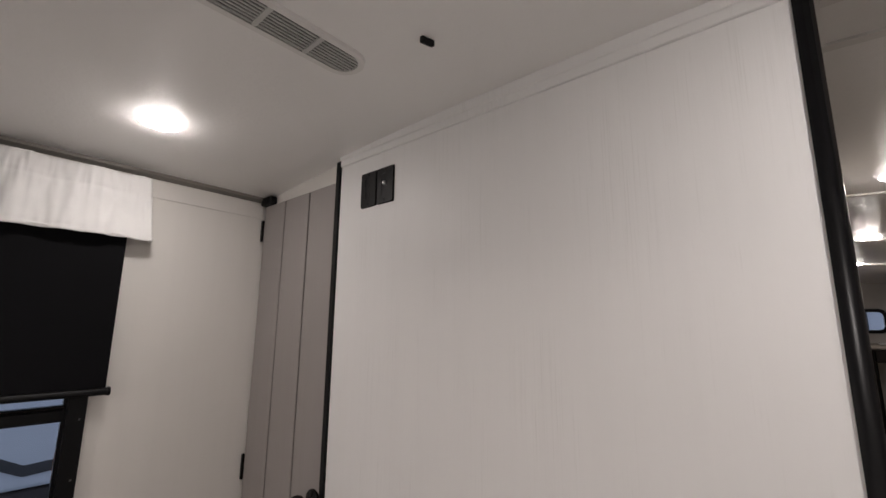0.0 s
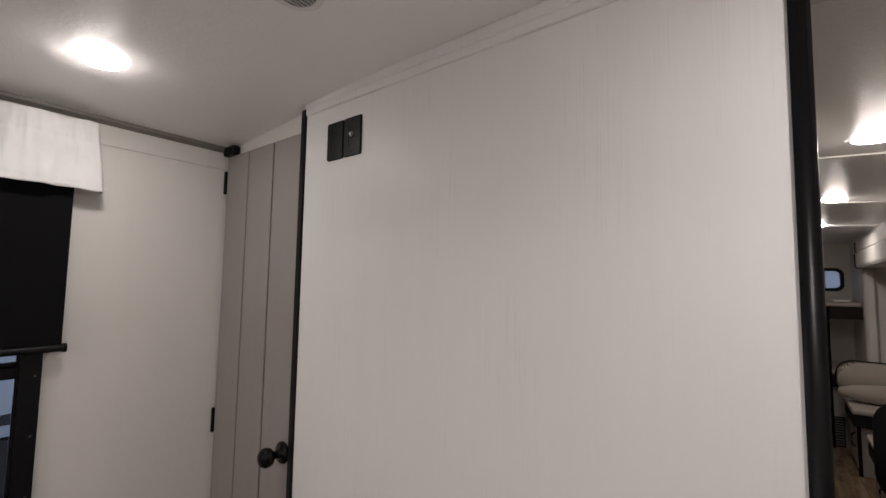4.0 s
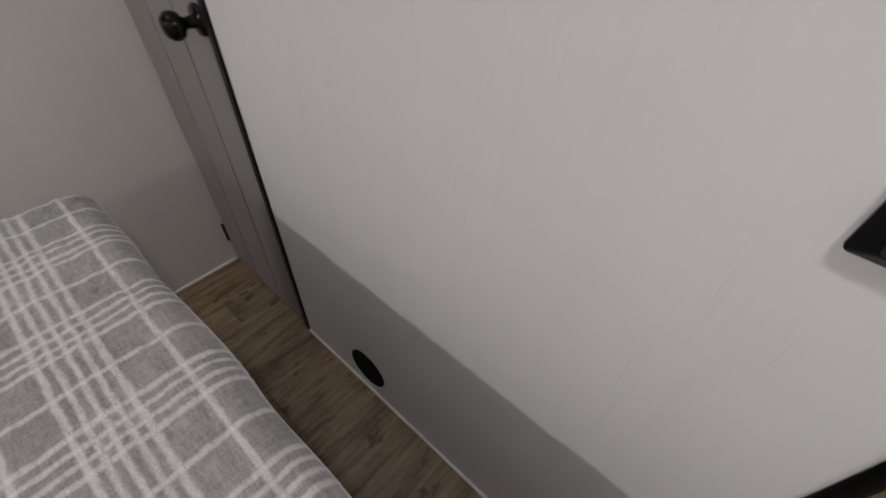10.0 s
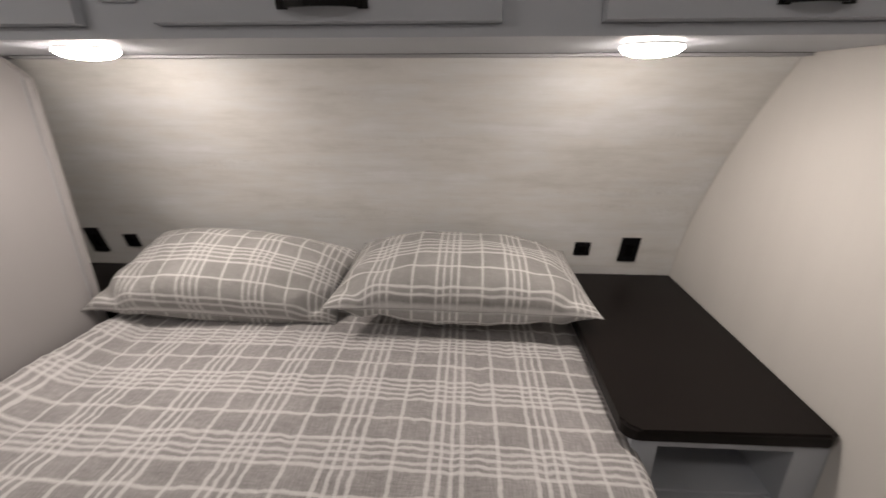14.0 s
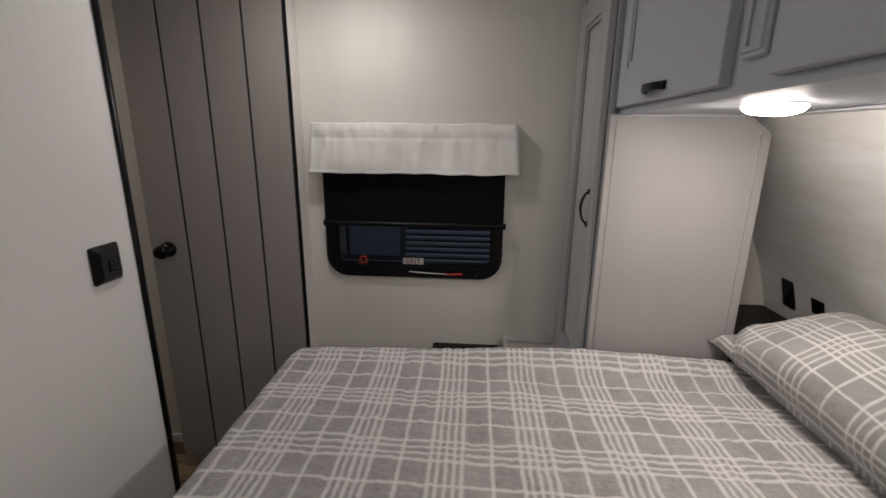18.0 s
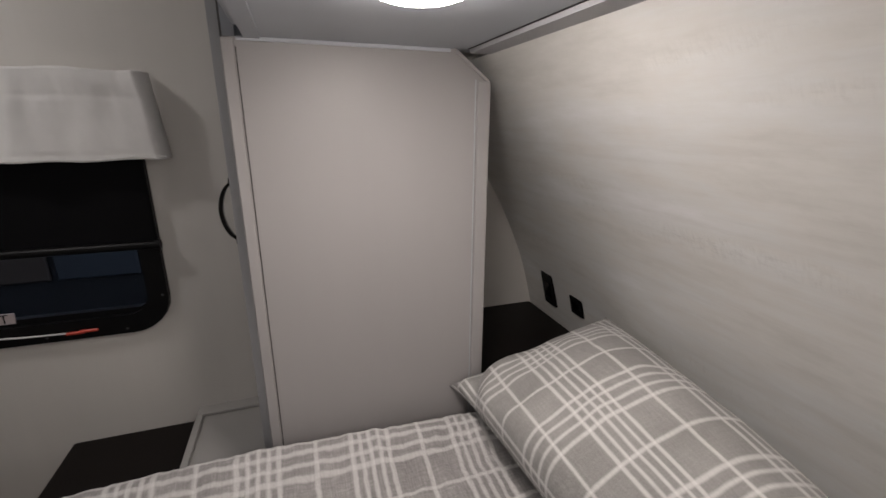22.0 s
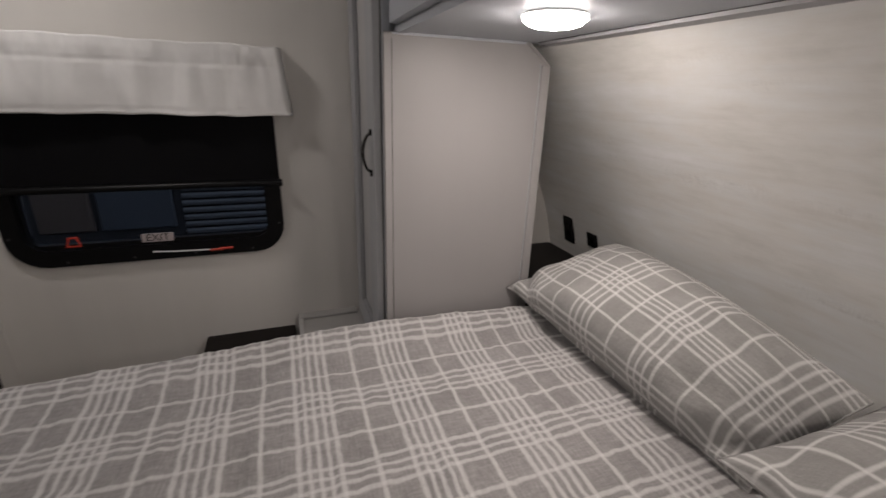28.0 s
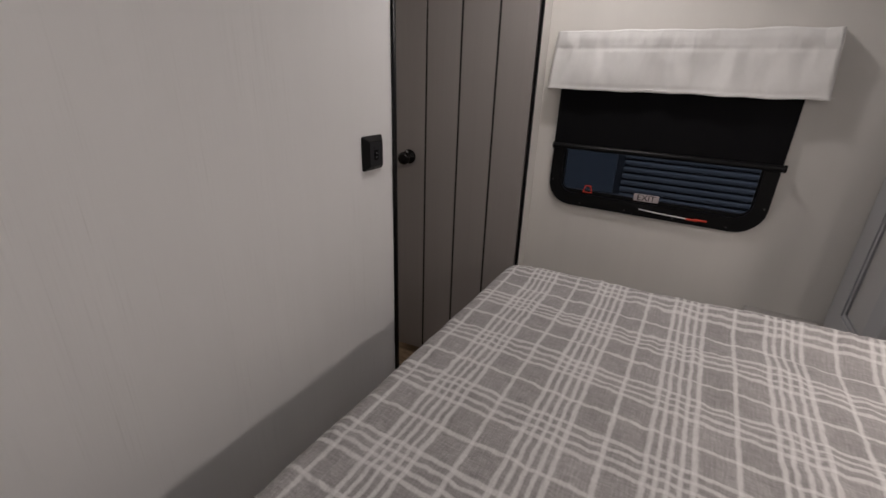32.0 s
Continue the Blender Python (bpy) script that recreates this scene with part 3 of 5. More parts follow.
# slide-out with the dinette
setting("slide_wall_front", box((XE + 0.05, 1.9, -0.004), (1.6, 1.95, 1.85)), wall_mat, "off-white end wall of the slide-out", "wall")
setting("slide_wall_side", box((1.55, 1.95, -0.004), (1.6, 6.1, 1.85)), wall_mat, "off-white long wall of the slide-out", "wall")
setting("slide_wall_rear", box((0.657, 6.1, -0.004), (1.6, 6.15, 1.85)), wall_mat, "off-white end wall of the slide-out", "wall")
setting("slide_ceiling", box((XE, 1.9, 1.85), (1.6, 6.15, 1.9)), ceil_mat, "white ceiling of the slide-out", "ceiling")
fascia = [(0.64, 1.985), (0.606, 1.985), (0.606, 1.905), (0.618, 1.9), (0.6, 1.885), (0.6, 1.77), (0.612, 1.75), (0.64, 1.75)]
setting("slide_fascia", prism(fascia, "y", 1.952, 6.03), trim_white, "white stepped fascia above the slide-out", "trim")
setting("fascia_back", box((0.641, 1.952, 1.752), (XE + 0.05, 6.03, 1.849)), trim_white, "white underside of the fascia", "trim")
setting("fascia_end", prism([(0.642, 1.99), (0.598, 1.99), (0.598, 1.9), (0.61, 1.893), (0.592, 1.88), (0.592, 1.765), (0.606, 1.744), (0.642, 1.744)], "y", 6.031, 6.044), black_plastic, "black scalloped end of the fascia", "trim")
setting("slide_upper", box((XE - 0.08, 1.952, 1.905), (XE + 0.05, 6.1, 2.11)), trim_white, "white panel above the slide-out", "trim")
setting("slide_upper_end", box((0.66, 6.102, 1.902), (0.86, 6.15, 2.11)), trim_white, "white panel above the end of the slide-out", "trim")
setting("slide_post", box((0.661, 6.05, 0), (0.73, 6.098, 1.745), 0.012), trim_white, "white post at the end of the slide-out", "trim")

# ceiling
bm = bmesh.new()
N = 20
low, high = [], []
for k in range(N + 1):
    x = XW - 0.05 + (XE + 0.1 - XW) * k / N
    low.append((x, ceil_z(x))), high.append((x, ceil_z(x) + 0.04))
prism(low + high[::-1], "y", -1.1, 7.0, bm)
setting("ceiling", bm, ceil_mat, "white textured vinyl ceiling, gently arched", "ceiling")
for y in (1.39, 2.68, 3.9, 5.15):
    bm = bmesh.new()
    pts = [(x, ceil_z(x) + 0.002) for x in np.linspace(XW, XE, 12)]
    prism(pts + [(x, z - 0.008) for x, z in pts[::-1]], "y", y - 0.012, y + 0.012, bm)
    setting("ceiling_batten", bm, trim_white, "thin white batten over a ceiling joint", "trim")

# trims: ceiling moulding on the partition, floor beads, black end post
bm = box((-1.103, YN - 0.007, 2.052), (0.036, YN + 0.002, 2.1), 0.002)
box((-1.103, YN - 0.011, 2.072), (0.036, YN - 0.006, 2.1), 0.002, bm)
setting("ceiling_moulding", bm, panel_mat, "pale stepped moulding under the ceiling", "trim")
setting("floor_bead_north", box((-1.103, YN - 0.008, 0), (0.036, YN + 0.001, 0.012), 0.003), trim_white, "thin white bead along the partition", "baseboard")
setting("floor_bead_west", box((XW - 0.001, 0.06, 0), (XW + 0.009, YN, 0.014), 0.003), trim_white, "thin white bead along the side wall", "baseboard")
setting("floor_bead_hall", box((XE - 0.009, 1.62, 0), (XE + 0.001, 1.94, 0.05), 0.003), trim_white, "white baseboard in the hall", "baseboard")
trim_pts = [(0.036, 1.124), (0.048, 1.122), (0.056, 1.126), (0.061, 1.134), (0.0625, 1.148), (0.061, 1.162), (0.055, 1.171), (0.047, 1.175), (0.036, 1.1755)]
setting("partition_end_trim", prism(trim_pts, "z", 0.001, 2.09), black_trim, "black bullnose trim on the partition's end", "trim", True)
setting("ceiling_bead_west", prism([(XW, 2.026), (XW + 0.014, 2.036), (XW + 0.016, 2.05), (XW, 2.05)], "y", -0.2, YN), taupe_bead, "thin taupe bead where wall meets ceiling", "trim")
setting("wall_top_strip", box((XW - 0.001, -0.19, 1.962), (XW + 0.004, YN, 2.025), 0.001), wall_mat, "narrow raised strip at the top of the side wall", "trim")
setting("bath_jamb", box((-1.127, YN - 0.006, 0), (-1.105, YN + 0.045, 2.075), 0.002), black_trim, "black jamb strip beside the bathroom door", "trim")
setting("bedroom_jamb", box((0.6335, 0.904, 0.0), (0.6445, 0.9135, 2.045), 0.002), black_trim, "black jamb strip beside the bedroom door", "trim")
setting("bedroom_door_post", box((0.645, 0.904, 0.0), (XE - 0.001, 0.913, 2.045), 0.001), wall_mat, "white post between the side wall and the bedroom door", "trim")


# ---------- doors ----------
def knob(owner, origin, direction):
    k = part("knob", lathe([(0, 0.0), (0.031, 0.0), (0.032, 0.004), (0.029, 0.009), (0.013, 0.012), (0.011, 0.03), (0.014, 0.036), (0.024, 0.042), (0.0275, 0.052),
                            (0.0265, 0.063), (0.019, 0.072), (0.008, 0.0755), (0, 0.0755)], origin, direction, 28), black_satin, owner, "round black door knob", True)
    return k


def hinge(owner, lo, hi):
    part("hinge", box(lo, hi, 0.002), black_satin, owner, "black door hinge")


bath_door = tagged(thing("bathroom_door", "closed grey plank door with a round black knob", "door", (-1.375, YN + 0.02, 0)), kind="structure")
# Dark core puts the shade of the plank gaps into its colour.
part("core", box((-1.616, YN + 0.02, 0.012), (-1.13, YN + 0.04, 2.008)), grey_edge, bath_door)
for k in range(3):
    x0 = -1.616 + 0.162 * k
    part("plank", box((x0 + (0.009 if k == 0 else 0.0042), YN + 0.004, 0.012), (x0 + 0.1578, YN + 0.0195, 2.01), 0.0012), grey_door, bath_door)
knob(bath_door, (-1.163, YN + 0.004, 1.044), (0, -1, 0))
for z in (0.114, 1.004, 1.87):
    hinge(bath_door, (XW + 0.001, YN - 0.004, z), (XW + 0.012, YN + 0.006, z + 0.086))
solo("door_bracket", box((XW + 0.002, YN - 0.012, 2.012), (XW + 0.075, YN + 0.018, 2.045), 0.004), black_plastic, "small black bracket above the bathroom door", "bracket")

bed_door = tagged(thing("bedroom_door", "open grey plank door swung back towards the side wall", "door", (0.642, 0.915, 0)), kind="structure")
SWING = pose(0.642, 0.915, 0, 0, 0, 7.5)


def on_door(bm):
    bmesh.ops.transform(bm, matrix=SWING, verts=bm.verts[:])
    return bm


part("core", on_door(box((0.0145, 0.002, 0.045), (0.034, 0.602, 2.02))), grey_edge, bed_door)
for k in range(4):
    y0 = 0.002 + 0.15 * k
    part("plank", on_door(box((0.0, y0 + 0.0046, 0.045), (0.0142, y0 + 0.1454, 2.02), 0.0007)), grey_door, bed_door)
    # Dark strips fill the grooves in place of real shade.
    if k:
        part("groove", on_door(box((0.003, y0 - 0.0045, 0.046), (0.0143, y0 + 0.0045, 2.019))), grey_edge, bed_door, "dark strip standing for the shade between planks")
knob(bed_door, SWING @ Vector((0.0, 0.53, 1.055)), SWING.to_3x3() @ Vector((-1, 0, 0)))
for z in (0.2, 1.0, 1.8):
    part("hinge", on_door(box((0.002, -0.001, z), (0.03, 0.0015, z + 0.085), 0.0006)), black_satin, bed_door, "black door hinge")


# ---------- windows ----------
def window(name, x_in, sign, y0, y1, z0, z1, radius, label):
    """A black framed window in a side wall; sign is the side on which the room lies."""
    w = tagged(thing(name, label, "window", (x_in, (y0 + y1) / 2, z0)), kind="structure")
    out, inn = round_rect(y0, y1, z0, z1, radius), round_rect(y0 + 0.044, y1 - 0.044, z0 + 0.05, z1 - 0.044, radius * 0.6)
    part("frame", ring(out, inn, "x", x_in - sign * 0.049, x_in + sign * 0.016, chamfer=0.005), black_plastic, w, "black plastic window frame", False)
    sash_in = round_rect(y0 + 0.053, y1 - 0.053, z0 + 0.066, z1 - 0.056, radius * 0.3)
    sash_out = round_rect(y0 + 0.042, y1 - 0.042, z0 + 0.048, z1 - 0.042, radius * 0.5)
    part("sash", ring(sash_out, sash_in, "x", x_in - sign * 0.03, x_in + sign * 0.002, chamfer=0.003), black_plastic, w)
    pane = part("pane", prism(round_rect(y0 + 0.055, y1 - 0.055, z0 + 0.055, z1 - 0.055, radius * 0.35), "x", x_in - sign * 0.024, x_in - sign * 0.02), glass_dark, w,
                "dark tinted window pane")
    pane.visible_shadow = False
    span = [(y0 + 0.018, z) for z in np.arange(z0 + 0.1, z1 - 0.05, 0.16)] + [(y1 - 0.018, z) for z in np.arange(z0 + 0.1, z1 - 0.05, 0.16)]
    span += [(y, z0 + 0.018) for y in np.arange(y0 + 0.11, y1 - 0.08, 0.17)]
    for y, z in span:
        part("screw", lathe([(0, 0.0015), (0.0032, 0.001), (0.0036, 0)], (x_in + sign * 0.0155, y, z), (sign, 0, 0), 8), screw_mat, w)
    return w


win_a = window("window_1", XW, 1, 0.343, 0.662, 0.7, 1.9, 0.085, "narrow black-framed window under a roller shade")
part("crossbar", box((XW - 0.028, 0.394, 1.276), (XW + 0.002, 0.611, 1.31), 0.004), black_plastic, win_a, "black sash bar across the window")
part("crossbar", box((XW - 0.02, 0.394, 1.311), (XW + 0.006, 0.611, 1.321), 0.003), black_satin, win_a, "glossy black sash lip")
win_b = window("window_2", XE, -1, 0.074, 0.834, 0.917, 1.5, 0.09, "wide black-framed emergency exit window")
part("sill_rail", box((XE + 0.004, 0.14, 0.966), (XE + 0.014, 0.77, 0.975), 0.002), black_satin, win_b)
lever = part("exit_lever", tube([(XE - 0.02, 0.472, 0.95), (XE - 0.022, 0.4, 0.946), (XE - 0.022, 0.3, 0.943)], 0.0024), label_white, win_b, "white exit lever with a red grip")
part("grip", box((XE - 0.026, 0.272, 0.9385), (XE - 0.018, 0.312, 0.9455), 0.002), red_paint, lever, "red grip")
part("grip", box((XE - 0.027, 0.243, 0.9415), (XE - 0.019, 0.284, 0.9485), 0.002), red_paint, lever, "red grip")
part("latch", ring([(0.655, 0.978), (0.694, 0.978), (0.686, 1.008), (0.663, 1.008)], [(0.66, 0.982), (0.689, 0.982), (0.6825, 1.004), (0.6665, 1.004)], "x", XE - 0.004, XE + 0.0015),
     red_paint, win_b, "small red latch")
sign = part("exit_label", box((XE - 0.003, 0.412, 0.977), (XE + 0.0015, 0.5, 1.004), 0.0008), label_pink, win_b, "white EXIT label")
txt = bpy.data.curves.new("exit_text", "FONT")
txt.body, txt.size, txt.extrude, txt.align_x, txt.align_y = "EXIT", 0.032, 0.0003, "CENTER", "CENTER"
txt.materials.append(slot_dark)
exit_text = new("exit_text", txt)
exit_text.matrix_basis = pose(XE - 0.0034, 0.456, 0.9905, 90, 0, -90)
exit_text.parent = sign
exit_text.matrix_parent_inverse = Matrix.Identity(4)


def shade(name, x_wall, sign, y0, y1, z0, z1, label):
    s = thing(name, label, "roller shade", (x_wall + sign * 0.025, (y0 + y1) / 2, z0))
    rows, cols = 10, 16
    bm = bmesh.new()
    front, back = [], []
    for j in range(rows + 1):
        z = z0 + (z1 - z0) * j / rows
        f, b = [], []
        for i in range(cols + 1):
            y = y0 + (y1 - y0) * i / cols
            d = 0.026 + 0.0025 * noise.noise((y * 5, z * 3, x_wall))
            f.append(bm.verts.new((x_wall + sign * d, y, z))), b.append(bm.verts.new((x_wall + sign * (d - 0.0012), y, z)))
        front.append(f), back.append(b)
    for j in range(rows):
        for i in range(cols):
            bm.faces.new((front[j][i], front[j][i + 1], front[j + 1][i + 1], front[j + 1][i]))
            bm.faces.new((back[j][i], back[j + 1][i], back[j + 1][i + 1], back[j][i + 1]))
    part("fabric", bm, black_shade, s, "", True)
    part("bottom_bar", tube([(x_wall + sign * 0.03, y0 - 0.004, z0), (x_wall + sign * 0.03, y1 + 0.004, z0)], 0.0105, 14), black_plastic, s, "round black hem bar")
    for y in (y0 - 0.006, y1 + 0.006):
        part("bar_cap", tube([(x_wall + sign * 0.03, y - 0.004, z0), (x_wall + sign * 0.03, y + 0.004, z0)], 0.0125, 12), black_plastic, s)
    part("roller", tube([(x_wall + sign * 0.028, y0, z1), (x_wall + sign * 0.028, y1, z1)], 0.013, 14), black_shade, s)
    return s


def valance(name, x_wall, sign, y0, y1, z0, z1, label, flare=0.02, seed=0.0):
    """A gathered cloth pelmet with a rod pocket, its ends turned back to the wall."""
    v = thing(name, label, "valance", (x_wall, (y0 + y1) / 2, z0))
    length, rows = y1 - y0, 36
    bm = bmesh.new()
    grid = []
    cols = 110
    for j in range(rows + 1):
        f = j / rows
        row = []
        for i in range(cols + 1):
            u = i / cols
            edge = min(u, 1 - u)
            depth = 0.06 * min(1.0, edge / 0.012 if edge < 0.012 else 1.0)
            z = z0 + (z1 - z0) * f
            y = y0 + length * u + (u - 0.5) * flare * 2 * (1 - f)
            fold = 0.02 * noise.noise((u * 8 + seed, f * 0.6, 1.0)) * (1.15 - 0.5 * f) + 0.006 * noise.noise((u * 24 + seed, f * 2, 5.0))
            pocket = 0.002 * math.exp(-((f - 0.87) / 0.08) ** 2) - 0.003 * math.exp(-((f - 0.71) / 0.018) ** 2) - 0.003 * math.exp(-((f - 0.07) / 0.015) ** 2)
            pocket += 0.006 * noise.noise((u * 46 + seed, f * 2.5, 2.0)) * math.exp(-((f - 0.72) / 0.2) ** 2)
            z += 0.006 * noise.noise((u * 8 + seed, 3.0, f)) * (1 if f > 0.9 or f < 0.1 else 0.4)
            out = 0.004 + depth + (fold + pocket) * (1 if edge > 0.01 else 0)
            row.append(bm.verts.new((x_wall + sign * (max(0.044, out) if edge > 0.01 else out), y, z)))
        grid.append(row)
    for j in range(rows):
        for i in range(cols):
            bm.faces.new((grid[j][i], grid[j][i + 1], grid[j + 1][i + 1], grid[j + 1][i]))
    cloth = part("cloth", bm, white_cloth, v, "", True)
    cloth.modifiers.new("thick", "SOLIDIFY").thickness = 0.0015
    part("hem", tube([(x_wall + sign * 0.0575, y0 - flare + length * k / 12 + 2 * flare * k / 12, z0 + 0.008 + 0.004 * noise.noise((k * 0.67 + seed, 3.0, 0))) for k in range(13)], 0.0014, 6), white_cloth, v)
    part("rod", tube([(x_wall + sign * 0.028, y0 + 0.005, z1 - 0.025), (x_wall + sign * 0.028, y1 - 0.005, z1 - 0.025)], 0.005, 10), white_plastic, v)
    return v


shade("roller_shade", XW, 1, 0.336, 0.692, 1.353, 1.93, "black roller shade pulled halfway down a narrow window")
shade("roller_shade", XE, -1, 0.08, 0.818, 1.157, 1.5, "black roller shade lowered over half a wide window")
valance("valance", XW, 1, 0.285, 0.737, 1.806, 2.006, "short white cloth valance above a narrow window", 0.022, 3.0)
valance("valance", XE, -1, 0.038, 0.862, 1.366, 1.56, "white cloth valance above a wide window", 0.02, 9.0)


# ---------- lamps ----------
def dome_lamp(name, x, y, z, r, h, lens, label, group):
    s = thing(name, label, "lamp", (x, y, z), group)
    part("rim", lathe([(0, 0), (r * 0.97, 0), (r * 0.985, 0.002), (r * 0.98, 0.004), (0, 0.004)], (x, y, z), (0, 0, -1), 32), white_plastic, s, "white plastic lamp rim", True)
    part("edge", lathe([(r * 0.985, 0.0042), (r, 0.006), (r * 0.995, 0.0095), (r * 0.94, 0.01), (r * 0.94, 0.0042)], (x, y, z), (0, 0, -1), 32), lens_edge, s,
         "frosted white lamp edge", True)
    part("lens", lathe([(r * 0.955, 0.0098), (r * 0.92, 0.0085 + h * 0.28), (r * 0.8, 0.008 + h * 0.6), (r * 0.6, 0.008 + h * 0.84), (r * 0.3, 0.008 + h * 0.97), (0, 0.008 + h)], (x, y, z), (0, 0, -1), 32), lens, s,
         "glowing white lamp lens", True)
    return s


CAB_Z = 1.58
dome_lamp("puck_lamp", -1.187, -0.378, CAB_Z - 0.002, 0.055, 0.016, white_lens_west, "lit round white lamp under the overhead cabinets", "lamps under the cabinets")
dome_lamp("puck_lamp", -0.1, -0.385, CAB_Z - 0.002, 0.055, 0.016, white_lens_cab, "lit round white lamp under the overhead cabinets", "lamps under the cabinets")
for x, y, glow in ((-1.234, 0.65, white_lens_bed), (0.32, 0.655, white_lens_east)):
    dome_lamp("ceiling_lamp", x, y, ceil_z(x) + 0.003, 0.054, 0.013, glow, "lit round white lamp on the bedroom ceiling", "bedroom ceiling lamps")
for y in (2.433, 3.765, 5.1):
    dome_lamp("ceiling_lamp", 0.29, y, ceil_z(0.29) + 0.003, 0.058, 0.01, white_lens_hall, "lit round white lamp on the living area ceiling", "living area lamps")

# ceiling vent with louvres, and a small black latch
vent = thing("ceiling_vent", "long grey slotted air vent in the white ceiling", "vent", (-0.686, 0.55, 2.09))
VX, VZ = -0.686, ceil_z(-0.686)
# Shallow near-black sheet; its colour supplies the depth's shade.
part("backing", prism(round_rect(VX - 0.04, VX + 0.04, 0.222, 0.858, 0.036), "z", VZ - 0.0008, VZ + 0.004), slot_dark, vent, "dark sheet standing for the shade behind the louvres")
part("frame", ring(round_rect(VX - 0.05, VX + 0.05, 0.212, 0.868, 0.046), round_rect(VX - 0.037, VX + 0.037, 0.225, 0.855, 0.033), "z", VZ + 0.004, VZ - 0.006, chamfer=0.003), trim_white, vent)
for k in range(9):
    x = VX - 0.0352 + 0.0088 * k
    inset = (0.02, 0.008, 0.003)[min(k, 8 - k, 2)]
    part("louvre", box((x - 0.0021, 0.226 + inset, VZ - 0.0052), (x + 0.0021, 0.854 - inset, VZ - 0.003)), grille_mat, vent)
for y in (0.33, 0.435, 0.54, 0.645, 0.75):
    part("crossbar", box((VX - 0.036, y - 0.005, VZ - 0.0055), (VX + 0.036, y + 0.005, VZ - 0.0012)), grille_mat, vent)
latch = solo("ceiling_latch", box((-0.508, 0.872, 2.086), (-0.499, 0.9, 2.1), 0.003, segments=2), black_plastic, "small black plastic clip on the white ceiling", "clip")
for v in latch.data.vertices:
    v.co.x += 0.25 * (v.co.y - 0.886)


# ---------- wall plates ----------
def outlet(x, kind, label):
    o = thing("wall_outlet", label, "outlet", (x, YN, 1.96), "outlets high on the partition")
    part("plate", ring(round_rect(x - 0.035, x + 0.035, 1.8935, 2.0025, 0.004, 2), round_rect(x - 0.016, x + 0.016, 1.9125, 1.9835, 0.004, 2), "y", YN - 0.0005, YN - 0.006, chamfer=0.002), black_plastic, o)
    part("insert", box((x - 0.0165, YN - 0.0045, 1.9025), (x + 0.0165, YN - 0.0005, 1.984), 0.001), black_plastic, o)
    if kind == "socket":
        for z in (1.9305, 1.9665):
            for d in (-0.005, 0.005):
                part("slot", box((x + d - 0.001, YN - 0.0049, z - 0.004), (x + d + 0.001, YN - 0.0043, z + 0.004)), slot_dark, o)
            part("ground_slot", lathe([(0, 0.0006), (0.0022, 0.0006), (0.0022, 0)], (x, YN - 0.0045, z - 0.008), (0, -1, 0), 10), slot_dark, o)
    else:
        part("jack", lathe([(0, 0.009), (0.0035, 0.009), (0.0045, 0.006), (0.0065, 0.005), (0.0065, 0)], (x, YN - 0.0045, 1.9525), (0, -1, 0), 12), steel, o, "bright threaded cable jack")
    for z in (1.9025, 1.9945):
        part("screw", lathe([(0, 0.0012), (0.003, 0.0008), (0.0033, 0)], (x, YN - 0.0058, z), (0, -1, 0), 8), black_satin, o)


outlet(-0.9595, "socket", "black duplex socket plate on the white partition")
outlet(-0.8865, "jack", "black cable plate with a bright jack on the white partition")

panel = thing("switch_panel", "square black switch panel on the white partition", "switch", (-0.062, YN, 1.187))
bm = bmesh.new()
levels = []
for inset, y in ((0.0, YN - 0.0005), (0.0, YN - 0.0045), (0.0135, YN - 0.0185), (0.0145, YN - 0.019)):
    levels.append([bm.verts.new((x, y, z)) for x, z in round_rect(-0.105 + inset, -0.0195 - inset, 1.138 + inset, 1.2345 - inset, 0.005, 4)])
for a, b in zip(levels, levels[1:]):
    for k in range(len(a)):
        bm.faces.new((a[k], a[(k + 1) % len(a)], b[(k + 1) % len(b)], b[k]))
bm.faces.new(levels[-1])
part("plate", bm, black_plastic, panel, "black plate with broad sloping edges")
part("face", prism(round_rect(-0.0895, -0.035, 1.1535, 1.219, 0.003, 3), "y", YN - 0.0196, YN - 0.0191), plate_face, panel, "matt charcoal face")
part("rocker_frame", ring(round_rect(-0.0728, -0.0572, 1.1685, 1.1965, 0.002, 2), round_rect(-0.0708, -0.0592, 1.1705, 1.1945, 0.0015, 2), "y", YN - 0.0194, YN - 0.0212), black_satin, panel)
rocker = part("rocker", box((-0.0704, YN - 0.0225, 1.171), (-0.0596, YN - 0.0197, 1.194), 0.0012), black_plastic, panel, "rocker switch")
for body, z in (("ON", 1.1885), ("OFF", 1.177)):
    c = bpy.data.curves.new("switch_text", "FONT")
    c.body, c.size, c.extrude, c.align_x, c.align_y = body, 0.0034, 0.0002, "CENTER", "CENTER"
    c.materials.append(grille_mat)
    t = new("switch_text", c)
    t.matrix_basis = pose(-0.065, YN - 0.0227, z, 90, 0, 0)
    t.parent = rocker
for x, z0, z1 in ((-0.0445, 1.163, 1.209), (-0.0735, 1.1965, 1.206), (-0.0565, 1.1965, 1.206)):
    part("seam", box((x, YN - 0.0199, z0), (x + 0.0006, YN - 0.0195, z1)), slot_dark, panel)

panel.location.z += 0.0025

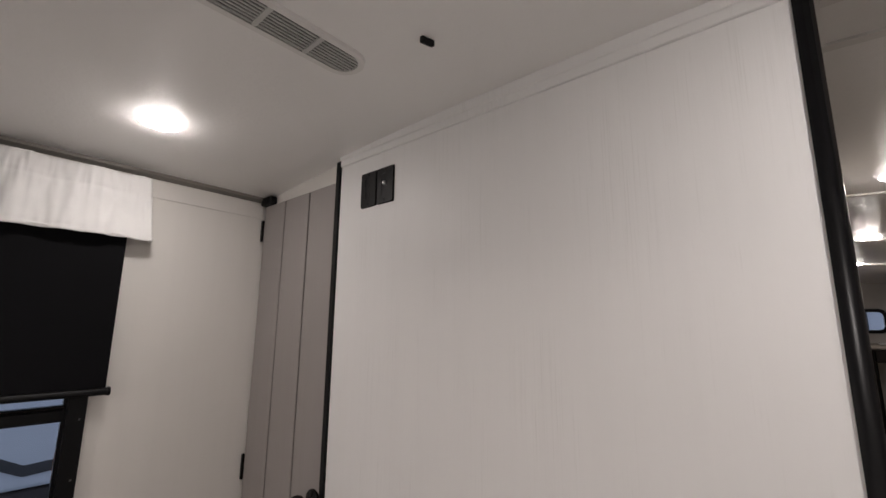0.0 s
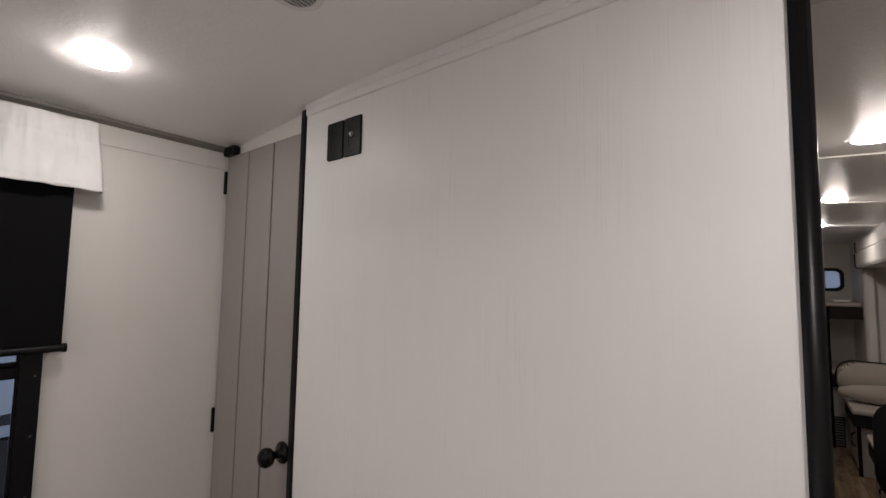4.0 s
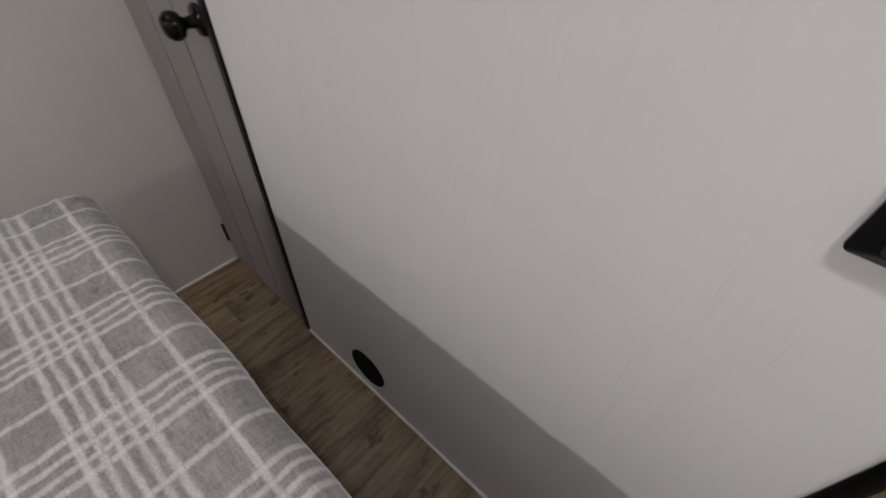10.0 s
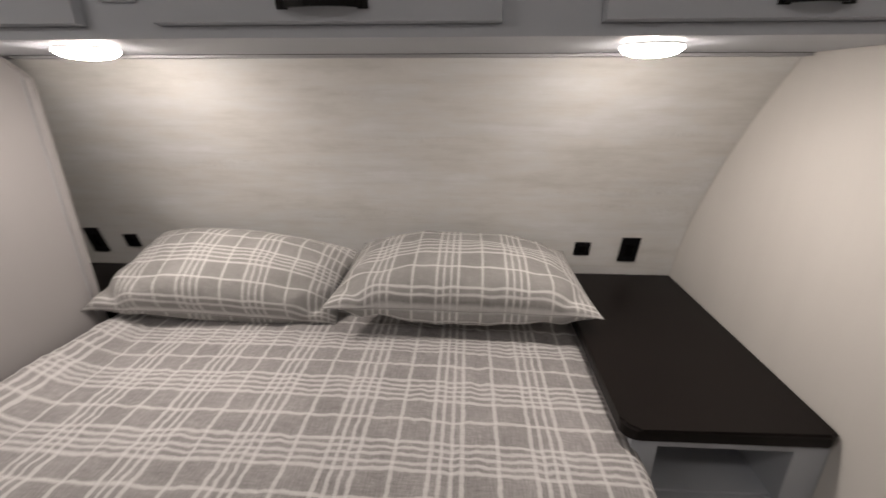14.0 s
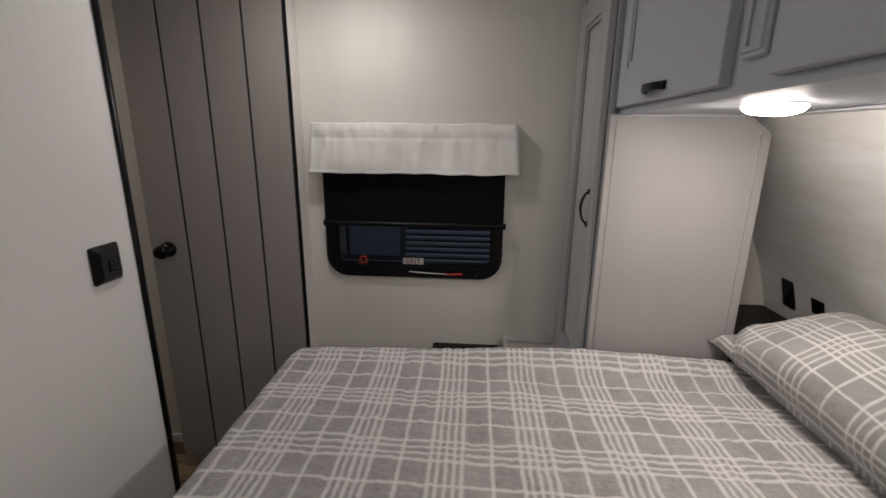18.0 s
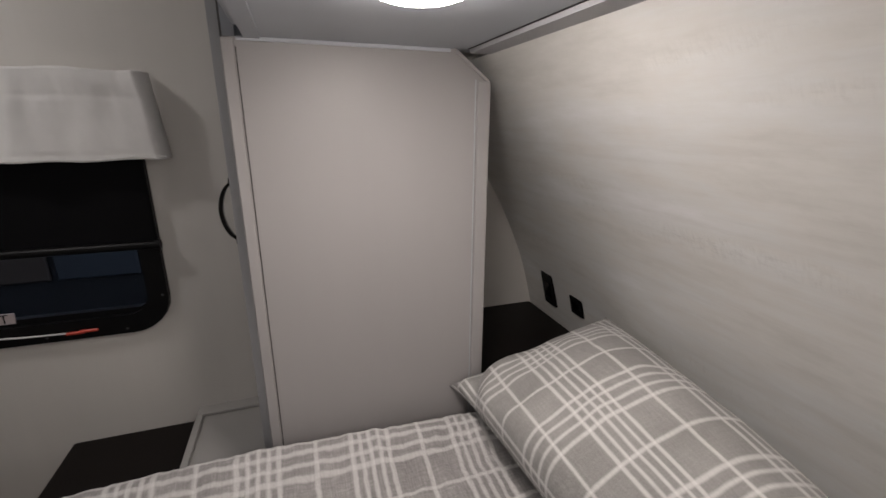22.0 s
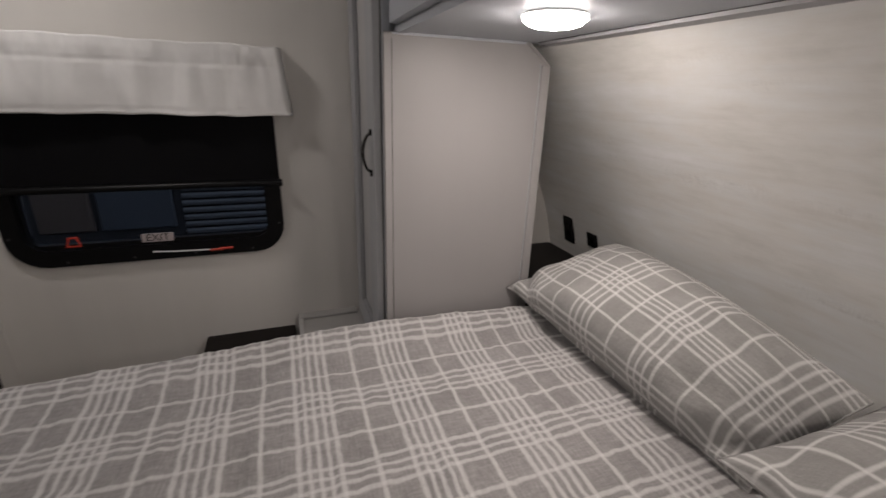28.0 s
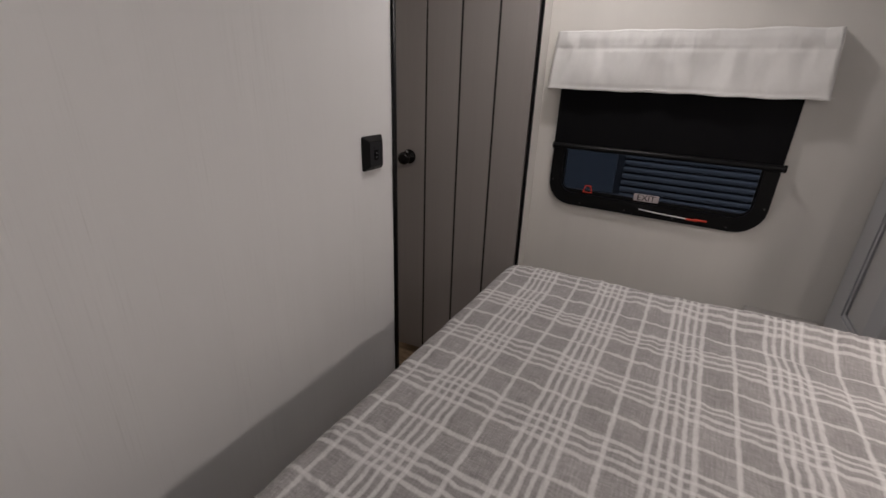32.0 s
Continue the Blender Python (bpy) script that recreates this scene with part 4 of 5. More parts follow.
speaker = thing("round_vent", "round black floor-level vent in the partition", "vent", (-0.768, YN, 0.119))
part("rim", lathe([(0.072, 0), (0.072, 0.004), (0.068, 0.006), (0.062, 0.005), (0.062, 0)], (-0.768, YN - 0.0005, 0.136), (0, -1, 0), 36), slot_dark, speaker, "", True)
part("disc", lathe([(0, 0.002), (0.062, 0.002), (0.062, 0)], (-0.768, YN - 0.0005, 0.136), (0, -1, 0), 36), slot_dark, speaker)
for k in range(7):
    z = 0.094 + 0.014 * k
    half = math.sqrt(0.058 ** 2 - (z - 0.136) ** 2)
    part("slat", box((-0.768 - half, YN - 0.0055, z - 0.002), (-0.768 + half, YN - 0.0028, z + 0.002)), slot_dark, speaker)


def bed_socket(x, w, h, label):
    z = 0.957
    o = thing("bedside_socket", label, "outlet", (x, -0.97, z), "sockets by the bed head")
    tilt = pose(x, -0.992, z, -14, 0, 0)
    bm = box((-w / 2, -0.004, -h / 2), (w / 2, 0.012, h / 2), 0.002)
    bmesh.ops.transform(bm, matrix=tilt, verts=bm.verts[:])
    part("plate", bm, black_plastic, o)
    bm = box((-w / 4, 0.012, -h / 4), (w / 4, 0.0145, h / 4), 0.001)
    bmesh.ops.transform(bm, matrix=tilt, verts=bm.verts[:])
    part("insert", bm, black_satin, o)


bed_socket(-1.278, 0.057, 0.056, "small black power socket above the dark nightstand")
bed_socket(-1.445, 0.066, 0.104, "tall black socket plate above the dark nightstand")
bed_socket(0.426, 0.056, 0.056, "small black power socket beside the wardrobe")
bed_socket(0.57, 0.062, 0.11, "tall black socket plate beside the wardrobe")


# ---------- overhead cabinets ----------
FY = -0.213
SX, SY = 0.27, -0.178


def bow_handle(owner, a, b, out, width, name="handle"):
    """A bowed bar pull between a and b, standing off along out."""
    a, b, out = Vector(a), Vector(b), Vector(out)
    pts = []
    for k in range(13):
        t = k / 12
        pts.append(a.lerp(b, t) + out * math.sin(math.pi * t) ** 0.6)
    side = (b - a).cross(out).normalized() * width / 2
    bm = bmesh.new()
    th = out.normalized() * 0.0035
    rings = [[bm.verts.new(p + s * side + q * th) for s, q in ((-1, -1), (1, -1), (1, 1), (-1, 1))] for p in pts]
    for r, s in zip(rings, rings[1:]):
        for j in range(4):
            bm.faces.new((r[j], r[(j + 1) % 4], s[(j + 1) % 4], s[j]))
    bm.faces.new(rings[0]), bm.faces.new(rings[-1])
    along = (b - a).normalized()
    for end, way in ((a, 1), (b, -1)):
        c = end + along * way * 0.002
        foot = [c + p * side * 1.15 + q * along * 0.008 + r * th for r in (-1, 1.6) for p, q in ((-1, -1), (1, -1), (1, 1), (-1, 1))]
        vs = [bm.verts.new(v) for v in foot]
        for quad in ((0, 1, 2, 3), (4, 5, 6, 7), (0, 1, 5, 4), (1, 2, 6, 5), (2, 3, 7, 6), (3, 0, 4, 7)):
            bm.faces.new([vs[q] for q in quad])
    return part(name, bm, black_satin, owner, "black bowed pull handle")


def panel_door(owner, x0, x1, z0, z1, y, handle, name="cabinet_door"):
    """A framed door with a raised bead and recessed middle, facing +y."""
    def inset(k, low):
        return [(x0 + k, z0 + low), (x1 - k, z0 + low), (x1 - k, z1 - k), (x0 + k, z1 - k)]

    d = part("door", ring(inset(0.0, 0.0), inset(0.056, 0.098), "y", y, y + 0.018, chamfer=0.0025), cab_mat, owner)
    part("panel", box((x0 + 0.055, y + 0.002, z0 + 0.097), (x1 - 0.055, y + 0.010, z1 - 0.055)), cab_mat, d)
    part("bead", ring(inset(0.054, 0.096), inset(0.067, 0.109), "y", y + 0.009, y + 0.0145, chamfer=0.003), cab_mat, d)
    if handle:
        bow_handle(d, *handle)
    return d


CUTS = (XW + 0.002, -0.969, -0.324, 0.302)
for k in range(3):
    x0, x1 = CUTS[k], CUTS[k + 1]
    unit = thing("overhead_cabinet", "grey overhead cabinet with a framed door above the bed", "cabinet", ((x0 + x1) / 2, -0.4, CAB_Z), "overhead cabinets")
    part("body", prism([(FY, CAB_Z), (-0.612, CAB_Z), (-0.466, 1.735), (-0.338, 1.89), (-0.262, 2.04), (FY, 2.04)], "x", x0, x1), cab_mat, unit)
    part("light_rail", box((x0, FY - 0.02, CAB_Z - 0.006), (x1, FY + 0.003, CAB_Z + 0.01)), cab_mat, unit)
    part("crown", box((x0, FY - 0.01, 2.0), (x1, FY + 0.022, 2.044)), cab_mat, unit)
    dx0, dx1 = ((XW + 0.008, -1.047), (-0.902, -0.375), (-0.256, 0.28))[k]
    mid, half = (dx0 + dx1) / 2, (0.045, 0.062, 0.055)[k]
    panel_door(unit, dx0, dx1, 1.592, 1.98, FY + 0.001, ((mid - half, FY + 0.018, 1.619), (mid + half, FY + 0.018, 1.619), (0, 0.022, 0), 0.016))
soffit = thing("cabinet_soffit", "thin grey board along the underside of the overhead cabinets", "cabinet trim", (-0.66, -0.4, CAB_Z))
part("board", box((CUTS[0] + 0.001, -0.604, CAB_Z - 0.003), (0.3, FY - 0.0205, CAB_Z - 0.0003)), cab_mat, soffit)
part("back_rail", prism([(-0.578, CAB_Z - 0.0032), (-0.58, CAB_Z - 0.01), (-0.62, CAB_Z - 0.01), (-0.614, CAB_Z - 0.0032)], "x", CUTS[0] + 0.001, SX - 0.008), cab_mid, soffit)
part("joint", box((CUTS[0] + 0.001, -0.5775, CAB_Z - 0.0042), (SX - 0.008, -0.5745, CAB_Z - 0.0032)), grey_edge, soffit, "dark joint along the rail")
for x in (-0.973, -0.316):
    stile = solo("cabinet_stile_panel", box((x - 0.03, FY + 0.0005, 1.625), (x + 0.03, FY + 0.008, 1.97), 0.003), cab_mat, "narrow raised grey panel between cabinet doors", "cabinet trim", "stile panels")
    bmf = ring([(x - 0.024, 1.633), (x + 0.024, 1.633), (x + 0.024, 1.962), (x - 0.024, 1.962)], [(x - 0.016, 1.641), (x + 0.016, 1.641), (x + 0.016, 1.954), (x - 0.016, 1.954)], "y", FY + 0.0075, FY + 0.012, chamfer=0.002)
    part("bead", bmf, cab_mat, stile)


# ---------- wardrobe and bedside units ----------
ward = thing("wardrobe", "tall grey wardrobe with a pale side panel", "wardrobe", (0.47, -0.39, 0.65))
side = [(SY, 0.648), (-0.618, 0.648), (-0.618, 1.524), (-0.55, 1.576), (SY, 1.576)]
part("side_panel", prism(side, "x", SX, SX + 0.016), cab_pale, ward, "pale grey side panel")
part("front_edge", box((SX - 0.006, SY - 0.017, 0.648), (SX + 0.004, SY + 0.002, 1.573), 0.002), cab_pale, ward, "pale edge strip")
part("back_edge", box((SX - 0.006, -0.623, 0.648), (SX + 0.004, -0.597, 1.525), 0.002), cab_pale, ward, "pale edge strip")
# The shadow line behind the front edge is a painted dark strip.
part("groove", box((SX - 0.0012, SY - 0.0192, 0.649), (SX + 0.002, SY - 0.0178, 1.562)), grey_edge, ward, "dark strip standing for a shadow line")
part("groove", box((SX - 0.0012, -0.5955, 0.649), (SX + 0.002, -0.594, 1.527)), cab_mat, ward, "thin seam")
part("top_edge", prism([(-0.623, 1.525), (-0.614, 1.525), (-0.546, 1.576), (-0.554, 1.578)], "x", SX - 0.003, SX + 0.004), cab_pale, ward)
part("top_bead", box((SX - 0.003, -0.545, 1.571), (SX + 0.004, SY - 0.02, 1.577), 0.001), cab_mat, ward)
part("back_panel", prism([(-0.612, 0.648), (-0.6, 0.648), (-0.6, 1.53), (-0.612, 1.51)], "x", SX + 0.016, XE - 0.001), cab_pale, ward)
part("face_frame", ring([(SX + 0.016, 0.648), (XE - 0.001, 0.648), (XE - 0.001, 2.044), (SX + 0.016, 2.044)], [(0.31, 0.67), (XE - 0.02, 0.67), (XE - 0.02, 1.96), (0.31, 1.96)], "y", SY - 0.018, SY), cab_mat, ward)
part("upper_side", box((0.304, -0.19, 1.574), (0.32, -0.33, 2.04)), cab_mat, ward)
wd = part("door", ring([(0.297, 0.68), (0.652, 0.68), (0.652, 1.95), (0.297, 1.95)], [(0.385, 0.755), (0.58, 0.755), (0.58, 1.875), (0.385, 1.875)], "y", SY + 0.001, SY + 0.02, chamfer=0.004), cab_mid, ward, "grey framed wardrobe door")
part("panel", box((0.384, SY + 0.002, 0.754), (0.581, SY + 0.008, 1.876)), cab_light, wd, "pale recessed door panel")
part("bead", ring([(0.383, 0.753), (0.582, 0.753), (0.582, 1.877), (0.383, 1.877)], [(0.397, 0.767), (0.568, 0.767), (0.568, 1.863), (0.397, 1.863)], "y", SY + 0.0075, SY + 0.015, chamfer=0.005), cab_mid, wd)
part("filler", box((0.661, SY + 0.0005, 0.66), (0.715, SY + 0.012, 2.03), 0.002), cab_mid, ward, "grey filler strip beside the wall")
# Flat grey strips carry the shade of the gaps in their colour.
part("gap", box((0.6525, SY + 0.0005, 0.68), (0.6605, SY + 0.005, 1.95)), groove_soft, ward, "dark strip standing for the shade beside the door")
part("gap", box((0.7155, SY + 0.0005, 0.66), (0.7265, SY + 0.006, 2.03)), groove_soft, ward, "dark strip standing for the shade beside the wall")
part("gap", box((0.2925, SY + 0.0005, 0.68), (0.2962, SY + 0.004, 1.95)), groove_soft, ward, "dark strip standing for the shade beside the door")
bow_handle(wd, (0.338, SY + 0.02, 1.242), (0.338, SY + 0.02, 1.35), (0, 0.024, 0), 0.011)

step_b = thing("bedside_step", "low pale grey step below the wardrobe door", "step", (0.47, -0.06, 0))
part("body", box((SX + 0.02, -0.6, 0.001), (XE - 0.001, 0.05, 0.627)), step_mat, step_b)
part("top", box((SX + 0.02, -0.6, 0.628), (XE - 0.001, 0.06, 0.647), 0.003), step_mat, step_b, "pale laminate top")
part("rear_lip", box((XE - 0.04, SY + 0.024, 0.6475), (XE - 0.001, 0.058, 0.657), 0.002), step_mat, step_b)
part("front_lip", box((SX + 0.021, 0.042, 0.6475), (XE - 0.0405, 0.059, 0.657), 0.002), step_mat, step_b)
low_b = thing("low_shelf", "low shelf with a dark laminate top under the window", "shelf", (0.47, 0.22, 0))
part("body", box((0.3, 0.09, 0.001), (XE - 0.011, 0.35, 0.591)), step_mat, low_b)
part("top", box((0.28, 0.072, 0.592), (XE - 0.002, 0.367, 0.615), 0.006, segments=2), dark_top, low_b, "dark laminate top")

ns_b = thing("nightstand", "dark-topped nightstand tucked behind the wardrobe", "nightstand", (0.47, -0.8, 0), "nightstands")
part("body", box((SX + 0.02, -1.005, 0.001), (XE - 0.001, -0.625, 0.817)), step_mat, ns_b)
part("top", prism(round_rect(0.262, XE - 0.001, -1.01, -0.622, 0.012, 3), "z", 0.8175, 0.846), dark_top, ns_b, "dark laminate top")

ns_a = thing("nightstand", "nightstand with a dark laminate top and an open cubby", "nightstand", (-1.42, -0.6, 0), "nightstands")
top_pts = [(-1.188, -1.01)] + [(-1.188 - 0.035 + 0.035 * math.cos(radians(a)), -0.208 - 0.035 + 0.035 * math.sin(radians(a))) for a in range(0, 91, 15)] + [(XW + 0.02, -0.208), (XW + 0.001, -0.22), (XW + 0.001, -1.01)]
bm = prism(top_pts, "z", 0.818, 0.848)
bmesh.ops.bevel(bm, geom=[e for e in bm.edges if abs(e.verts[0].co.z - e.verts[1].co.z) < 1e-6 and e.verts[0].co.z > 0.84], offset=0.006, segments=3, affect="EDGES")
part("top", bm, dark_top, ns_a, "dark laminate top with rounded corner")
part("bed_side", box((-1.27, -0.98, 0.001), (-1.255, -0.2455, 0.8175)), cab_mat, ns_a)
part("front_stile", box((-1.2695, -0.245, 0.001), (-1.214, -0.225, 0.8175)), cab_mat, ns_a)
part("wall_side", box((XW + 0.001, -0.98, 0.001), (XW + 0.07, -0.225, 0.8175)), cab_mat, ns_a)
part("top_rail", box((XW + 0.07, -0.245, 0.79), (-1.27, -0.225, 0.8175)), cab_mat, ns_a)
part("bottom_rail", box((XW + 0.07, -0.245, 0.6), (-1.27, -0.225, 0.64)), cab_mat, ns_a)
part("cubby_floor", box((XW + 0.07, -0.98, 0.632), (-1.27, -0.246, 0.645)), cab_mat, ns_a)
part("cubby_back", box((XW + 0.07, -0.6, 0.646), (-1.27, -0.585, 0.8175)), cab_mat, ns_a)
step_a = thing("bedside_step", "low pale grey step in front of the nightstand", "step", (-1.42, -0.07, 0))
part("body", box((XW + 0.001, -0.224, 0.001), (-1.215, 0.025, 0.602)), cab_mat, step_a)
part("top", box((XW + 0.001, -0.224, 0.6025), (-1.21, 0.036, 0.621), 0.003), step_mat, step_a, "pale laminate top")
part("rear_lip", box((XW + 0.001, -0.223, 0.6215), (XW + 0.042, 0.034, 0.625), 0.0015), step_mat, step_a)


# ---------- bed ----------
BX0, BX1, BY0, BY1, BZ = -1.208, 0.262, -0.995, 0.808, 0.793
solo("bed_base", box((BX0 + 0.05, -0.98, 0.001), (BX1 - 0.05, BY1 - 0.12, 0.52), 0.01), step_mat, "grey platform base under the mattress", "bed base")
solo("mattress", box((BX0 + 0.02, -0.98, 0.521), (BX1 - 0.02, BY1 - 0.03, BZ - 0.03), 0.03, segments=3), mattress_mat, "pale mattress under the plaid cover", "mattress")


def quilt():
    """Plaid cover: flat over the mattress, rounded over three edges, hanging at the foot and sides."""
    drop, r = 0.27, 0.042
    arc = r * math.pi / 2

    def over(s):
        """How far out and how far down the cloth is, s metres past the start of the rounding."""
        if s <= 0:
            return s, 0.0
        if s < arc:
            a = s / r
            return r * math.sin(a), r * (1 - math.cos(a))
        return r + 0.012 * (s - arc) / drop, r + s - arc

    def stations(lo, hi, both):
        n = 270
        start = lo + r - (arc + drop) if both else lo
        end = hi - r + arc + drop
        return [start + (end - start) * k / n for k in range(n + 1)]

    us, vs = stations(BX0, BX1, True), stations(BY0, BY1, False)
    bm = bmesh.new()
    layer = bm.loops.layers.uv.new("UVMap")
    grid, uvs = [], {}
    for v in vs:
        oy, dy = over(v - (BY1 - r))
        row = []
        for u in us:
            if u > MID_B:
                ox, dx = over(u - (BX1 - r))
                x = BX1 - r + ox
            else:
                ox, dx = over(BX0 + r - u)
                x = BX0 + r - ox
            y = BY1 - r + oy
            down = max(dx, dy)
            if dx > 0 and dy > 0:
                ex, ey = abs(x - (BX1 - r if u > MID_B else BX0 + r)), y - (BY1 - r)
                q = max(ex, ey) / max(1e-6, math.hypot(ex, ey))
                q = q + (1 - q) * (0.25 if u > MID_B else 0.5)
                x = (BX1 - r + ex * q) if u > MID_B else (BX0 + r - ex * q)
                y = BY1 - r + ey * q
            top = 1.0 if down <= 0 else max(0.0, 1 - down / r)
            if u < MID_B:
                x -= 0.026 * min(1.0, max(0.0, (0.45 - y) / 0.55)) * min(1.0, (MID_B - u) / 0.5)
            z = BZ - down
            cx = (x - MID_B) / (BX1 - MID_B)
            z += (0.2 + 0.8 * top) * 0.018 * (x - BX0) / (BX1 - BX0)
            z += top * (0.006 * (1 - min(1, abs(cx)) ** 4) + 0.005 * noise.noise((x * 2.2, y * 2.2, 0.3)))
            ridge = min(1, max(0.0, (x - 0.1) / 0.11)) ** 1.5
            z += (0.3 + 0.7 * top) * ridge * max(0.0, 1 - down / 0.2) * (0.016 + 0.036 * math.exp(-((y + 0.15) / 0.5) ** 2))
            z += top * (0.0034 * noise.noise((x * 22, y * 7, 2.0)) + 0.0046 * noise.noise((x * 9, y * 42, 6.0)) + 0.0036 * noise.noise((x * 44, y * 10, 3.0)) + 0.002 * noise.noise((x * 60, y * 60, 1.0)))
            z += top * 0.010 * math.exp(-((x - 0.02) / 0.05) ** 2 - ((y - 0.08) / 0.12) ** 2)
            z -= (0.016 if u > MID_B else 0.004) * math.exp(-((min(x - BX0, BX1 - x) / 0.07) ** 2) - ((y - BY1) / 0.07) ** 2)
            side_wave = (1 - top) * 0.010 * noise.noise((x * 8, y * 8, z * 2)) if down > 0 else 0
            if dy > dx:
                y += side_wave
            else:
                x += side_wave if u > MID_B else -side_wave
            vert = bm.verts.new((x, y, z))
            uvs[vert] = (u, v)
            row.append(vert)
        grid.append(row)
    for a, b in zip(grid, grid[1:]):
        for k in range(len(a) - 1):
            f = bm.faces.new((a[k], a[k + 1], b[k + 1], b[k]))
            for loop in f.loops:
                loop[layer].uv = uvs[loop.vert]
    q = thing("plaid_quilt", "grey and white plaid quilt smoothed over the bed", "quilt", (MID_B, -0.1, BZ))
    part("cover", bm, plaid, q, "", True)
    foot = [(x, BY1 + 0.014 + 0.004 * noise.noise((x * 8, 0, 0)), BZ - r - drop + 0.004) for x in np.linspace(BX0 + 0.03, BX1 - 0.03, 40)]
    part("hem", tube(foot, 0.004, 6), mattress_mat, q, "pale stitched hem")
    return q


MID_B = (BX0 + BX1) / 2
quilt()


def pillow(fl, fr, bl, br, up, low, sag, crest, seed, shift, label):
    """A stuffed pillow whose seam runs through four corners: front and back, each from -x to +x."""
    fl, fr, bl, br = Vector(fl), Vector(fr), Vector(bl), Vector(br)
    mid = (fl + fr + bl + br) / 4
    p = thing("pillow", label, "pillow", mid, "pillows on the bed")
    right, back = ((fr - fl) + (br - bl)) / 2, ((bl - fl) + (br - fr)) / 2
    w, d = right.length, back.length
    normal = back.cross(right).normalized()

    def seam(a, b):
        a2 = a * (1 - 0.03 * (1 - b * b) ** 0.8 * abs(a) ** 3)
        b2 = b * (1 - (0.2 if b < 0 else 0.0) * (1 - a * a) ** 0.7 * abs(b) ** 3)
        s, t = (a2 + 1) / 2, (b2 + 1) / 2
        q = fl.lerp(fr, s).lerp(bl.lerp(br, s), t)
        q.z -= sag * (1 - abs(a) ** 3) * max(0, -b) ** 1.6
        q.z += crest * (1 - a * a) ** 0.8 * max(0, b) ** 1.5
        return q + normal * ((0.009 * noise.noise((a * 2.4 + seed, b * 2.4, 0.7)) + 0.004 * noise.noise((a * 6 + seed, b * 3, 2.7))) * (1 - abs(a) ** 6))

    nx, ny = 90, 52
    for sign, nm in ((1, "front_case"), (-1, "back_case")):
        bm = bmesh.new()
        layer = bm.loops.layers.uv.new("UVMap")
        grid, uvs = [], {}
        for j in range(ny + 1):
            row = []
            for i in range(nx + 1):
                a, b = 2 * i / nx - 1, 2 * j / ny - 1
                fat = (max(0, 1 - abs(a) ** 2.5) ** 0.72) * (max(0, 1 - abs(b) ** (2.8 if b < 0 else 2.3)) ** (0.5 if b < 0 else 0.6))
                tall = up if sign > 0 else low
                c = 0.008 * noise.noise((a * 2.6 + seed, b * 2.2, 1.5)) + 0.004 * noise.noise((a * 8 + seed, b * 5, 4.0)) * (0.4 + abs(a))
                front = max(0, -b) ** 1.5
                c += 0.009 * noise.noise((a * 7 + seed + 1.5 * b, b * 2.5, 8.0)) * front
                c += 0.013 * math.sin(24 * a + 7 * b + seed * 9) * max(0, abs(a) - 0.6) * 2.2 * max(0, abs(b) - 0.15)
                ear = 1 - abs(a) + 0.55 * (1 + b)
                c += 0.012 * math.exp(-((ear - 0.13) / 0.07) ** 2) - 0.02 * math.exp(-((ear - 0.3) / 0.06) ** 2) + 0.012 * math.exp(-((ear - 0.48) / 0.1) ** 2)
                v = bm.verts.new(seam(a, b) + normal * (sign * tall * fat + c * fat ** 0.5) - back.normalized() * (0.018 * front * fat ** 0.6))
                uvs[v] = (a * w / 2 * 1.06 + shift[0], shift[1] + 0.21 * (b if sign > 0 else -b - 2))
                row.append(v)
            grid.append(row)
        for a, b in zip(grid, grid[1:]):
            for k in range(nx):
                f = bm.faces.new((a[k], b[k], b[k + 1], a[k + 1]) if sign > 0 else (a[k], a[k + 1], b[k + 1], b[k]))
                for loop in f.loops:
                    loop[layer].uv = uvs[loop.vert]
        me = bpy.data.meshes.new(nm)
        bm.to_mesh(me)
        bm.free()
        me.materials.append(plaid_pillow)
        for poly in me.polygons:
            poly.use_smooth = True
        ob = new(nm, me)
        ob.parent = p
        ob.matrix_parent_inverse = Matrix.Translation(p.location).inverted()
    edge = []
    for k in range(161):
        t = k / 160 * 4
        s, f = int(t) % 4, t - int(t)
        a, b = ((2 * f - 1, -1), (1, 2 * f - 1), (1 - 2 * f, 1), (-1, 1 - 2 * f))[s]
        edge.append(seam(a, b))
    part("piping", tube(edge, 0.0018, 6), plaid_pillow, p, "", True)
    return p


pillow((-1.236, -0.55, 0.91), (-0.458, -0.53, 0.93), (-1.196, -0.925, 0.965), (-0.5, -0.9, 0.99), 0.115, 0.085, 0.018, 0.01, 0.13, (0.149, 0.254), "plump grey plaid pillow beside the dark nightstand")
pillow((-0.455, -0.648, 0.81), (0.268, -0.55, 0.893), (-0.5, -0.8, 1.0), (0.245, -0.93, 1.01), 0.13, 0.07, 0.02, 0.016, 0.41, (0.13, 0.254), "plump grey plaid pillow beside the wardrobe")


# ---------- living area beyond the opening ----------
rug = thing("rug", "taupe pile rug with a light piping line", "rug", (0.9, 3.0, 0))
part("mat", prism(round_rect(0.385, 1.45, 1.99, 4.04, 0.14, 8), "z", 0.001, 0.015, bevel=0.006), rug_mat, rug)
part("piping", ring(round_rect(0.477, 1.38, 2.088, 3.96, 0.1, 8), round_rect(0.485, 1.372, 2.096, 3.952, 0.093, 8), "z", 0.012, 0.0175), rug_line, rug, "light piping line")


